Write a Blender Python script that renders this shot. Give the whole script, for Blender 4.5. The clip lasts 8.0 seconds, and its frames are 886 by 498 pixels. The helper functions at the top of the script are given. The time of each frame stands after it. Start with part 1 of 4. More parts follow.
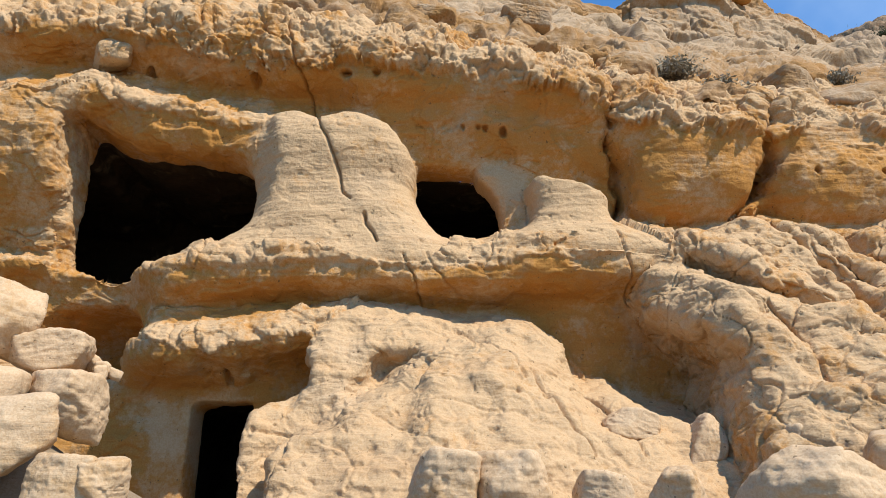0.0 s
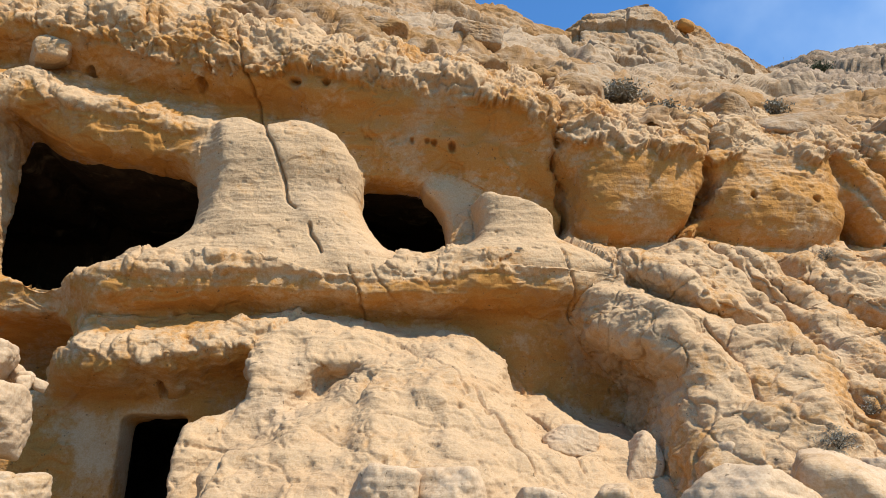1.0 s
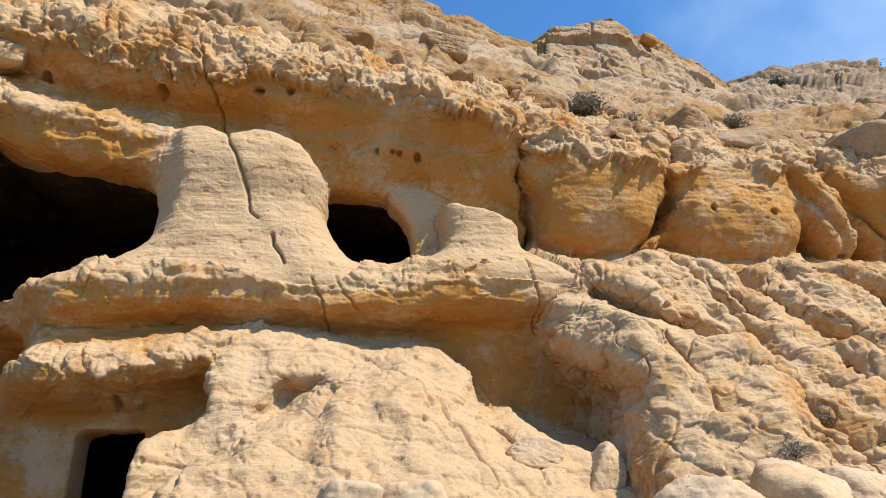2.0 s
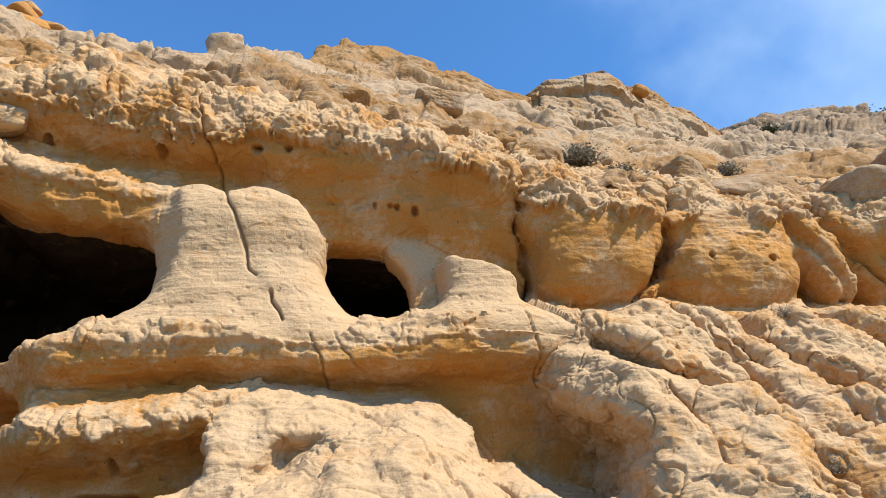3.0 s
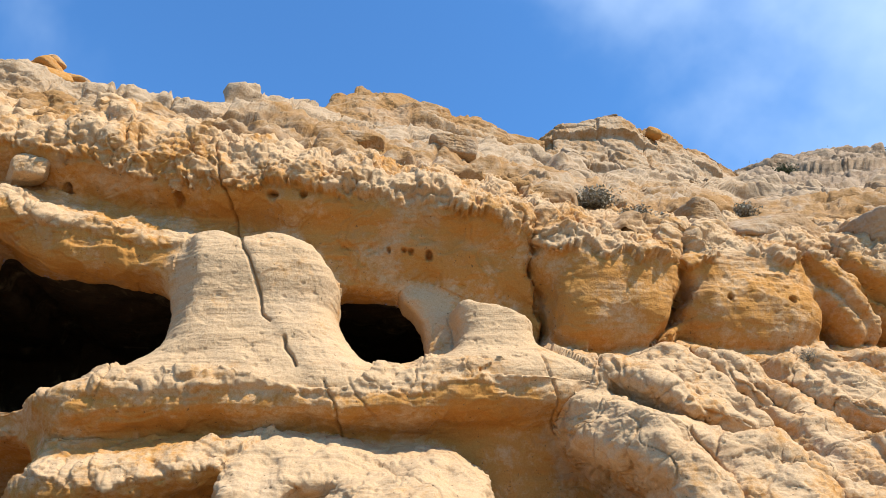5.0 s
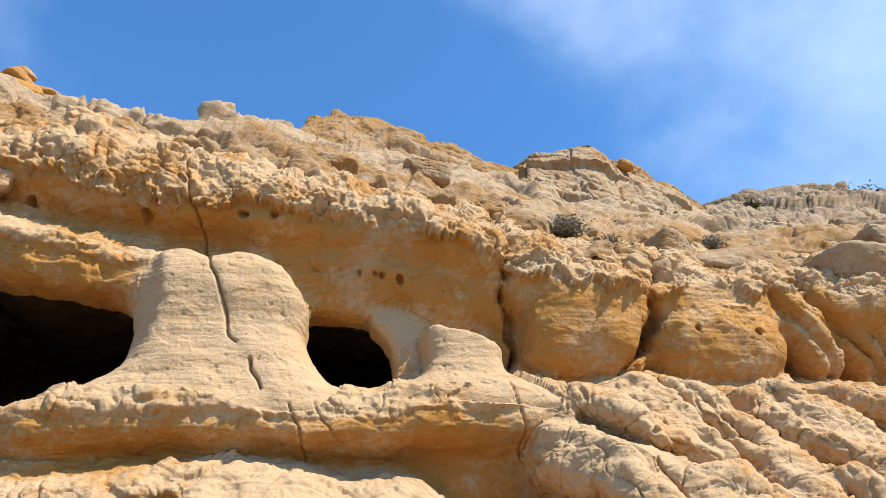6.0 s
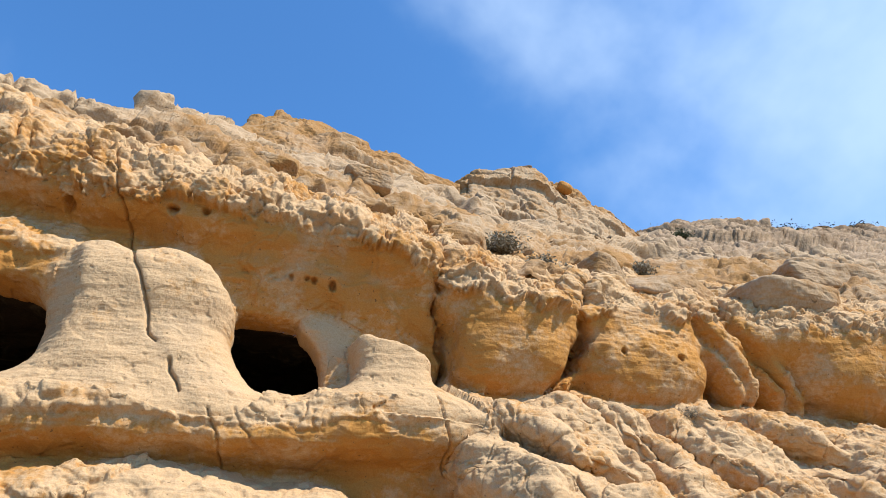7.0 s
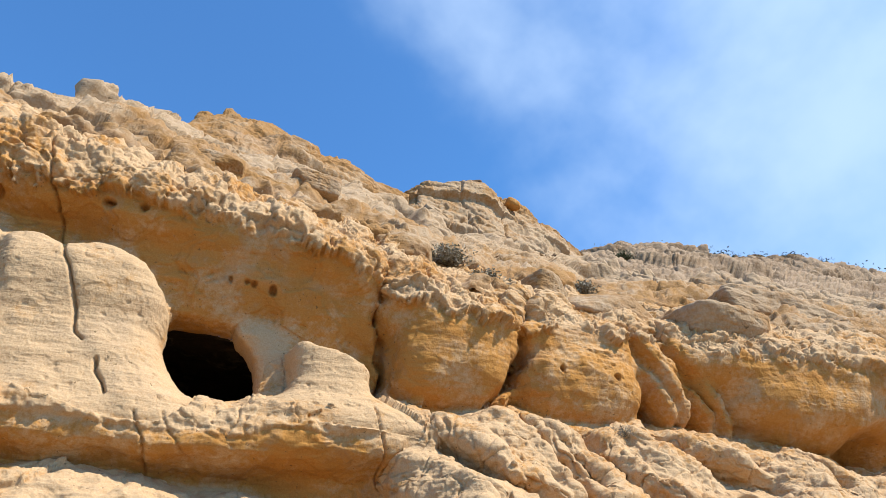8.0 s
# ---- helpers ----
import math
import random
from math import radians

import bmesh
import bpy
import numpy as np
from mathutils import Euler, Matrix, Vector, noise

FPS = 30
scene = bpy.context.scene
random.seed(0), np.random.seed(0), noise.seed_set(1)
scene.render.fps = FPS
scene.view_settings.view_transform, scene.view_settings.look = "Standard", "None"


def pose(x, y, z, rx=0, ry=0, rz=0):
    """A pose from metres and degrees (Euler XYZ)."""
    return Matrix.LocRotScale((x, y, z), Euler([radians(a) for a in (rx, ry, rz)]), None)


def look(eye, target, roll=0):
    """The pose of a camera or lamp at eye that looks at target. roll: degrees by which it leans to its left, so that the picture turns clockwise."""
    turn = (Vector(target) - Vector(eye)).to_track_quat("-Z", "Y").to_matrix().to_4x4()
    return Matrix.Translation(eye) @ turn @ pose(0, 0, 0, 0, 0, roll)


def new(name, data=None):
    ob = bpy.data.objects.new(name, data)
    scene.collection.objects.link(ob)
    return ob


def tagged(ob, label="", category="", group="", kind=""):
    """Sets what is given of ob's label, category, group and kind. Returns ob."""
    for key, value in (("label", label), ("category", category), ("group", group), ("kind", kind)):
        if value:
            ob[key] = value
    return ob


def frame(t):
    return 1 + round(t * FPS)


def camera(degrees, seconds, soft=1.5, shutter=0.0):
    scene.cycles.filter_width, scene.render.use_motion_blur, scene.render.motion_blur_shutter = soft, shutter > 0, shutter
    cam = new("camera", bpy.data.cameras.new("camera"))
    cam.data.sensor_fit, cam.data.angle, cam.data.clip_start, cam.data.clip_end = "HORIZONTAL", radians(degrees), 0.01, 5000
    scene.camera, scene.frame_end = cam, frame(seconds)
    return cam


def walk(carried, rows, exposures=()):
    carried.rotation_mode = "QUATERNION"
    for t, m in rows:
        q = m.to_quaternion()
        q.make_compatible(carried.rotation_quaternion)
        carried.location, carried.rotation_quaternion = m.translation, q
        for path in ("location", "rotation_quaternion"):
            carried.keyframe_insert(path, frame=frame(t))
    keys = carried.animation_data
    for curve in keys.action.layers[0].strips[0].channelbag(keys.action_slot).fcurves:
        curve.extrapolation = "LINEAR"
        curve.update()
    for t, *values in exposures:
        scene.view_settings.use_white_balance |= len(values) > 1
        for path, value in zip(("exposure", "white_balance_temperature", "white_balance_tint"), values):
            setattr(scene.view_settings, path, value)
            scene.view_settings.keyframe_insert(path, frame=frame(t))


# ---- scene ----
cam = camera(65.0, 8.0, soft=0.65)
ROWS = [
    (0.0, -0.114, -0.074, 1.430, 109.43, 0.15, -0.21),
    (0.5, -0.100, -0.056, 1.445, 110.12, -0.10, -2.42),
    (1.0, -0.081, -0.035, 1.465, 110.47, 0.20, -4.78),
    (1.2, -0.074, -0.029, 1.474, 110.67, 0.27, -5.98),
    (2.3, -0.035, -0.015, 1.526, 111.90, 1.31, -7.56),
    (2.5, -0.029, -0.014, 1.536, 112.73, 1.61, -7.48),
    (3.0, -0.015, -0.014, 1.558, 115.38, 2.08, -6.94),
    (3.5, -0.006, -0.011, 1.576, 116.59, 2.17, -6.56),
    (4.0, 0.000, -0.004, 1.588, 117.49, 2.08, -6.01),
    (4.5, 0.005, 0.008, 1.593, 118.23, 1.90, -5.53),
    (5.8, 0.035, 0.068, 1.593, 120.60, 1.75, -6.99),
    (6.0, 0.044, 0.079, 1.596, 121.04, 1.79, -8.27),
    (6.5, 0.068, 0.111, 1.608, 121.80, 1.65, -11.15),
    (7.0, 0.096, 0.143, 1.626, 121.83, 1.32, -14.54),
    (7.5, 0.121, 0.173, 1.644, 122.14, 1.13, -17.15),
    (8.0, 0.139, 0.194, 1.658, 122.62, 1.22, -19.78),
]
walk(cam, [(t, pose(x, y, z, rx, ry, rz)) for t, x, y, z, rx, ry, rz in ROWS],
     exposures=[(0.0, 0.26), (1.2, 0.29), (2.5, 0.38), (4.5, 0.52), (8.0, 0.46)])

# ---- light ----
SUN_TO = Vector((0.46, -0.41, 0.79)).normalized()
sun = new("sun", bpy.data.lights.new("sun", "SUN"))
sun.data.energy, sun.data.angle, sun.data.color = 5.0, radians(0.53), (1.0, 0.94, 0.84)
sun.matrix_world = look((0, 0, 60), Vector((0, 0, 60)) - SUN_TO)


def make_world():
    w = bpy.data.worlds.new("sky")
    w.use_nodes = True
    nt = w.node_tree
    N, L = nt.nodes, nt.links
    bg = N["Background"]
    sky = N.new("ShaderNodeTexSky")
    sky.sky_type, sky.sun_disc = "NISHITA", False
    sky.sun_elevation = math.asin(SUN_TO.z)
    sky.sun_rotation = math.atan2(SUN_TO.x, SUN_TO.y)
    sky.air_density, sky.dust_density, sky.ozone_density = 1.0, 0.6, 2.5
    tc = N.new("ShaderNodeTexCoord")
    mp = N.new("ShaderNodeMapping")
    mp.inputs["Location"].default_value = CLOUD_AT
    mp.inputs["Scale"].default_value = (1.0, 1.0, 1.0)
    L.new(tc.outputs["Generated"], mp.inputs["Vector"])
    # broad cloud veil, thickest in one part of the sky
    big = N.new("ShaderNodeTexNoise")
    big.inputs["Scale"].default_value, big.inputs["Detail"].default_value, big.inputs["Roughness"].default_value = 2.0, 6.0, 0.5
    big.inputs["Distortion"].default_value = 0.15
    L.new(mp.outputs["Vector"], big.inputs["Vector"])
    dot = N.new("ShaderNodeVectorMath")
    dot.operation = "DOT_PRODUCT"
    dot.inputs[1].default_value = Vector(CLOUD_BANK).normalized()
    L.new(tc.outputs["Generated"], dot.inputs[0])
    bank = N.new("ShaderNodeMapRange")
    bank.inputs["From Min"].default_value, bank.inputs["From Max"].default_value = 0.80, 1.0
    bank.inputs["To Min"].default_value, bank.inputs["To Max"].default_value = -0.14, 0.26
    L.new(dot.outputs["Value"], bank.inputs["Value"])
    add = N.new("ShaderNodeMath")
    L.new(big.outputs["Fac"], add.inputs[0])
    L.new(bank.outputs["Result"], add.inputs[1])
    ramp = N.new("ShaderNodeMapRange")
    ramp.interpolation_type = "SMOOTHSTEP"
    ramp.inputs["From Min"].default_value, ramp.inputs["From Max"].default_value = 0.46, 0.80
    ramp.inputs["To Max"].default_value = 0.75
    L.new(add.outputs["Value"], ramp.inputs["Value"])
    mix = N.new("ShaderNodeMix")
    mix.data_type = "RGBA"
    mix.inputs["B"].default_value = CLOUD_COLOUR
    tint = N.new("ShaderNodeMix")
    tint.data_type, tint.blend_type = "RGBA", "MULTIPLY"
    tint.inputs["Factor"].default_value = 1.0
    tint.inputs["B"].default_value = SKY_TINT
    L.new(sky.outputs["Color"], tint.inputs["A"])
    L.new(ramp.outputs["Result"], mix.inputs["Factor"])
    L.new(tint.outputs["Result"], mix.inputs["A"])
    L.new(mix.outputs["Result"], bg.inputs["Color"])
    bg.inputs["Strength"].default_value = 0.105
    scene.world = w


CLOUD_AT = (0.3, 0.1, 0.0)
CLOUD_BANK = (0.66, 0.45, 0.62)
CLOUD_COLOUR = (5.0, 6.6, 8.9, 1)
SKY_TINT = (0.74, 1.36, 1.84, 1)
make_world()

# ---- materials ----


class Mat:
    """A node material with short ways to add nodes."""

    def __init__(self, name, rough=0.9):
        self.m = bpy.data.materials.new(name)
        self.m.use_nodes = True
        self.nt = self.m.node_tree
        self.bsdf = self.nt.nodes["Principled BSDF"]
        self.bsdf.inputs["Roughness"].default_value = rough
        self.bsdf.inputs["Specular IOR Level"].default_value = 0.2
        self.geo = self.node("ShaderNodeNewGeometry")

    def node(self, kind, **values):
        n = self.nt.nodes.new(kind)
        for k, v in values.items():
            n.inputs[k.replace("_", " ")].default_value = v
        return n

    def link(self, a, b):
        self.nt.links.new(a, b)

    def scaled(self, sx, sy, sz):
        mp = self.node("ShaderNodeMapping")
        mp.inputs["Scale"].default_value = (sx, sy, sz)
        self.link(self.geo.outputs["Position"], mp.inputs["Vector"])
        return mp.outputs["Vector"]

    def noise(self, scale, detail=4.0, rough=0.55, squash=(1, 1, 1), distort=0.0):
        n = self.node("ShaderNodeTexNoise", Scale=scale, Detail=detail, Roughness=rough, Distortion=distort)
        self.link(self.scaled(*squash), n.inputs["Vector"])
        return n.outputs["Fac"]

    def span(self, value, lo, hi, out_lo=0.0, out_hi=1.0):
        n = self.node("ShaderNodeMapRange")
        n.interpolation_type = "SMOOTHSTEP"
        for key, v in (("From Min", lo), ("From Max", hi), ("To Min", out_lo), ("To Max", out_hi)):
            n.inputs[key].default_value = v
        self.link(value, n.inputs["Value"])
        return n.outputs["Result"]

    def math(self, op, a, b):
        n = self.node("ShaderNodeMath")
        n.operation = op
        for i, v in enumerate((a, b)):
            if isinstance(v, (int, float)):
                n.inputs[i].default_value = v
            else:
                self.link(v, n.inputs[i])
        return n.outputs["Value"]

    def mix(self, fac, a, b, blend="MIX"):
        n = self.node("ShaderNodeMix")
        n.data_type, n.blend_type = "RGBA", blend
        for key, v in (("Factor", fac), ("A", a), ("B", b)):
            if isinstance(v, (int, float)):
                n.inputs[key].default_value = v
            elif isinstance(v, tuple):
                n.inputs[key].default_value = (*v, 1)
            else:
                self.link(v, n.inputs[key])
        return n.outputs["Result"]

    def finish(self, colour, heights):
        """colour, and heights as (value, metres) for the relief."""
        self.link(colour, self.bsdf.inputs["Base Color"])
        total = None
        for value, metres in heights:
            h = self.math("MULTIPLY", value, metres)
            total = h if total is None else self.math("ADD", total, h)
        if total is not None:
            bump = self.node("ShaderNodeBump", Strength=1.0, Distance=1.0)
            self.link(total, bump.inputs["Height"])
            self.link(bump.outputs["Normal"], self.bsdf.inputs["Normal"])
        return self.m


def sandstone(name, ochre, cream, rust, grain=1.0, far=1.0):
    """Layered soft sandstone. The mesh's own attribute 'weather' runs from fresh ochre rock (0) to bleached crust (1)."""
    k = Mat(name, 0.92)
    at = k.node("ShaderNodeAttribute")
    at.attribute_name = "weather"
    patch = k.noise(0.9 / far, 5, 0.6)
    layer = k.noise(1.0 / far, 4, 0.6, (0.35, 0.35, 3.4))
    thin = k.noise(1.6 / far, 5, 0.65, (0.5, 0.5, 7.0), 0.3)
    fine = k.noise(8.0 / far, 7, 0.68)
    speck = k.noise(36.0 / far, 4, 0.65)
    fac = k.math("ADD", at.outputs["Fac"], k.span(patch, 0.32, 0.68, -0.38, 0.40))
    fac = k.math("ADD", fac, k.span(fine, 0.3, 0.7, -0.26, 0.26))
    col = k.mix(k.span(fac, 0.1, 0.95), ochre, cream)
    col = k.mix(k.math("MULTIPLY", k.span(layer, 0.52, 0.70, 0.0, 0.5), k.span(at.outputs["Fac"], 0.4, 1.0, 1.0, 0.3)), col, rust)
    pale = k.noise(0.5 / far, 5, 0.62, (1, 1, 1.6))
    col = k.mix(k.span(pale, 0.54, 0.72, 0.0, 0.45), col, (cream[0] * 1.0, cream[1] * 1.06, cream[2] * 1.2))
    grey = k.noise(2.1 / far, 7, 0.72)
    col = k.mix(k.span(grey, 0.62, 0.78, 0.0, 0.25), col, (0.19, 0.125, 0.06))
    col = k.mix(k.span(speck, 0.38, 0.62, 0.4, 0.0), col, (0.76, 0.62, 0.44), "MULTIPLY")
    # grey-buff smears and dark pores on the bare rock
    smear = k.noise(1.3 / far, 5, 0.65, (1, 1, 0.5), 0.6)
    col = k.mix(k.math("MULTIPLY", k.span(smear, 0.54, 0.72, 0.0, 0.4), k.span(at.outputs["Fac"], 0.2, 0.6, 1.0, 0.2)), col, (0.30, 0.235, 0.155))
    pore = k.noise(14.0 / far, 2, 0.5)
    col = k.mix(k.span(pore, 0.68, 0.76, 0.0, 0.7), col, (0.09, 0.055, 0.025))
    return k.finish(col, [(fine, 0.030 * grain * far), (speck, 0.004 * grain * far), (layer, 0.02 * grain * far), (thin, 0.016 * grain * far), (pore, -0.012 * grain * far)])


CREAM, OCHRE, RUST = (0.510, 0.345, 0.192), (0.430, 0.204, 0.049), (0.390, 0.163, 0.034)
ROCK = sandstone("sandstone", OCHRE, CREAM, RUST)
PALE = sandstone("pale_sandstone", (0.440, 0.272, 0.124), (0.540, 0.385, 0.239), (0.440, 0.272, 0.128), 0.6)
HILL = sandstone("hill_sandstone", (0.31, 0.168, 0.06), (0.40, 0.287, 0.178), (0.27, 0.135, 0.046), 0.9, 2.2)
SHORE = sandstone("shore", (0.200, 0.145, 0.091), (0.270, 0.203, 0.131), (0.170, 0.121, 0.076), 0.7)
# near-black sandstone: the chambers' deep shade is put into its colour
SHADE_ROCK = sandstone("deep_shade_sandstone", (0.035, 0.023, 0.014), (0.060, 0.041, 0.025), (0.030, 0.018, 0.010), 0.7)
FAR = sandstone("far_sandstone", (0.170, 0.104, 0.056), (0.330, 0.235, 0.149), (0.110, 0.072, 0.042), 1.0, 4.0)

# ---- rock modelling tools ----
RNG = np.random.default_rng(7)
PERM = np.concatenate([RNG.permutation(256)] * 3).astype(np.int32)
GRAD = RNG.normal(size=(256, 3)).astype(np.float32)
GRAD /= np.linalg.norm(GRAD, axis=1)[:, None]


def gnoise(p):
    """Gradient noise, about -1 to 1, at the rows of p."""
    p = p.astype(np.float32)
    i = np.floor(p).astype(np.int32)
    f = p - i
    i &= 255
    u = f * f * f * (f * (f * 6 - 15) + 10)
    total = np.zeros(len(p), np.float32)
    for a in (0, 1):
        wa = u[:, 0] if a else 1 - u[:, 0]
        ha = PERM[i[:, 0] + a]
        for b in (0, 1):
            wb = wa * (u[:, 1] if b else 1 - u[:, 1])
            hb = PERM[ha + i[:, 1] + b]
            for c in (0, 1):
                g = GRAD[PERM[hb + i[:, 2] + c]]
                d = g[:, 0] * (f[:, 0] - a) + g[:, 1] * (f[:, 1] - b) + g[:, 2] * (f[:, 2] - c)
                total += d * wb * (u[:, 2] if c else 1 - u[:, 2])
    return total * 1.6


def fbm(p, octaves=4, gain=0.5):
    out, amp = 0, 1.0
    for k in range(octaves):
        out = out + amp * gnoise(p * 2.03 ** k + 17.3 * k)
        amp *= gain
    return out


def ridged(p, octaves=4, gain=0.5):
    out, amp = 0, 1.0
    for k in range(octaves):
        out = out + amp * (1 - 2 * np.abs(gnoise(p * 2.03 ** k + 31.7 * k)))
        amp *= gain
    return out


def blocks(a, b, seed=0):
    """Irregular blocks over the plane (a, b): distance to the nearest joint, and a random number for each block."""
    ia, ib = np.floor(a).astype(np.int32), np.floor(b).astype(np.int32)
    f1, f2, mark = np.full(a.shape, 9.0), np.full(a.shape, 9.0), np.zeros(a.shape)
    for da in (-1, 0, 1):
        for db in (-1, 0, 1):
            h = PERM[PERM[(ia + da + seed) & 255] + ((ib + db) & 255)]
            d = np.hypot(ia + da + 0.15 + 0.7 * PERM[h + 11] / 255 - a, ib + db + 0.15 + 0.7 * PERM[h + 57] / 255 - b)
            mark = np.where(d < f1, PERM[h + 131] / 255, mark)
            f2 = np.where(d < f1, f1, np.minimum(f2, d))
            f1 = np.minimum(f1, d)
    return f2 - f1, mark


def step(v, lo, hi):
    s = np.clip((v - lo) / (hi - lo), 0, 1)
    return s * s * (3 - 2 * s)


def smin(a, b, k):
    h = np.clip(0.5 + 0.5 * (b - a) / k, 0, 1)
    return b + (a - b) * h - k * h * (1 - h)


def smax(a, b, k):
    return -smin(-a, -b, k)


def blur(a, cells, axis):
    w = np.exp(-0.5 * (np.arange(-3 * cells, 3 * cells + 1) / cells) ** 2)
    w /= w.sum()
    pad = [(0, 0)] * a.ndim
    pad[axis] = (3 * cells, 3 * cells)
    return np.apply_along_axis(lambda r: np.convolve(r, w, "valid"), axis, np.pad(a, pad, mode="edge"))


def line(v, pairs, soft=0.1):
    """A value read off a softened line through (at, value) pairs."""
    a, b = pairs[0][0], pairs[-1][0]
    at = np.linspace(a, b, 400)
    cells = max(1, int(400 * soft / (b - a)))
    return np.interp(v, at, blur(np.interp(at, [q[0] for q in pairs], [q[1] for q in pairs]), cells, 0))


def near_line(x, z, points):
    """Distance from (x, z) to a line through the points."""
    best = np.full(np.broadcast(x, z).shape, 1e9)
    for (ax, az), (bx, bz) in zip(points, points[1:]):
        dx, dz = bx - ax, bz - az
        s = np.clip(((x - ax) * dx + (z - az) * dz) / (dx * dx + dz * dz), 0, 1)
        best = np.minimum(best, np.hypot(x - ax - s * dx, z - az - s * dz))
    return best


def gather(index, values, n):
    return np.stack([np.bincount(index, values[:, k], n) for k in range(values.shape[1])], 1)


def normals(v, quads):
    fn = np.cross(v[quads[:, 2]] - v[quads[:, 0]], v[quads[:, 3]] - v[quads[:, 1]])
    n = sum(gather(quads[:, k], fn, len(v)) for k in range(4))
    return n / (np.linalg.norm(n, axis=1)[:, None] + 1e-9)


def relax(v, quads, times, amount=0.5):
    for _ in range(times):
        acc, cnt = np.zeros_like(v), np.zeros(len(v))
        for k in range(4):
            for j in ((k + 1) % 4, (k + 3) % 4):
                acc += gather(quads[:, k], v[quads[:, j]], len(v))
                cnt += np.bincount(quads[:, k], minlength=len(v))
        v = v + amount * (acc / np.maximum(cnt, 1)[:, None] - v)
    return v


def finer(v, quads):
    """Each quad cut into four."""
    e = np.concatenate([np.sort(quads[:, [k, (k + 1) % 4]], axis=1) for k in range(4)])
    key, inv = np.unique(e[:, 0].astype(np.int64) * len(v) + e[:, 1], return_inverse=True)
    mid = 0.5 * (v[key // len(v)] + v[key % len(v)])
    cen = v[quads].mean(axis=1)
    n, m, q = len(v), len(mid), len(quads)
    em = [n + inv[k * q:(k + 1) * q] for k in range(4)]
    c = n + m + np.arange(q)
    out = np.concatenate([np.stack([quads[:, k], em[k], c, em[k - 1]], axis=1) for k in range(4)])
    return np.concatenate([v, mid, cen]), out


def net(F, lo, h):
    """The surface where the field F (on a grid from lo, step h) passes zero, as quads that face the positive side."""
    s = F < 0
    nx, ny, nz = F.shape
    core = [slice(0, -1), slice(1, None)]
    cnt = np.zeros((nx - 1, ny - 1, nz - 1), np.int8)
    for a in (0, 1):
        for b in (0, 1):
            for c in (0, 1):
                cnt += s[core[a], core[b], core[c]]
    act = (cnt > 0) & (cnt < 8)
    I, J, K = np.nonzero(act)
    idx = np.full(act.shape, -1, np.int64)
    idx[I, J, K] = np.arange(len(I))
    pos, num = np.zeros((len(I), 3)), np.zeros(len(I))
    corners = [(a, b, c) for a in (0, 1) for b in (0, 1) for c in (0, 1)]
    for p in corners:
        for ax in range(3):
            if p[ax]:
                continue
            q = tuple(p[i] + (i == ax) for i in range(3))
            f0, f1 = F[I + p[0], J + p[1], K + p[2]], F[I + q[0], J + q[1], K + q[2]]
            cross = (f0 < 0) != (f1 < 0)
            t = np.where(cross, f0 / np.where(cross, f0 - f1, 1), 0)
            at = np.array(p, float)[None, :].repeat(len(I), 0)
            at[:, ax] += t
            pos += np.where(cross[:, None], at, 0)
            num += cross
    v = np.array(lo) + h * (np.stack([I, J, K], 1) + pos / num[:, None])
    quads = []
    for ax in range(3):
        b, c = [i for i in range(3) if i != ax]
        sl0, sl1 = [slice(None)] * 3, [slice(None)] * 3
        sl0[ax], sl1[ax] = slice(0, -1), slice(1, None)
        ch = s[tuple(sl0)] != s[tuple(sl1)]
        G = np.stack(np.nonzero(ch), 1)
        G = G[(G[:, b] > 0) & (G[:, c] > 0) & (G[:, b] < F.shape[b] - 1) & (G[:, c] < F.shape[c] - 1)]
        ring = []
        for db, dc in ((-1, -1), (0, -1), (0, 0), (-1, 0)):
            g = G.copy()
            g[:, b] += db
            g[:, c] += dc
            ring.append(idx[g[:, 0], g[:, 1], g[:, 2]])
        Q = np.stack(ring, 1)
        flip = s[G[:, 0], G[:, 1], G[:, 2]]
        if ax == 1:
            flip = ~flip
        Q[~flip] = Q[~flip][:, ::-1]
        quads.append(Q)
    return v, np.concatenate(quads)


def mesh_from(name, v, quads, material, weather=None, smooth=True):
    """A mesh object of the vertices that these faces use."""
    used, inv = np.unique(quads.ravel(), return_inverse=True)
    quads, v = inv.reshape(quads.shape), v[used]
    me = bpy.data.meshes.new(name)
    k = quads.shape[1]
    me.vertices.add(len(v))
    me.vertices.foreach_set("co", v.astype(np.float32).ravel())
    me.loops.add(quads.size)
    me.loops.foreach_set("vertex_index", quads.astype(np.int32).ravel())
    me.polygons.add(len(quads))
    me.polygons.foreach_set("loop_start", (np.arange(len(quads)) * k).astype(np.int32))
    me.update(calc_edges=True)
    me.polygons.foreach_set("use_smooth", np.full(len(quads), smooth))
    if weather is not None:
        at = me.attributes.new("weather", "FLOAT", "POINT")
        at.data.foreach_set("value", weather[used].astype(np.float32))
    me.materials.append(material)
    return new(name, me)


def child(ob, parent):
    ob.parent = parent
    ob.matrix_parent_inverse = parent.matrix_world.inverted()
    return ob


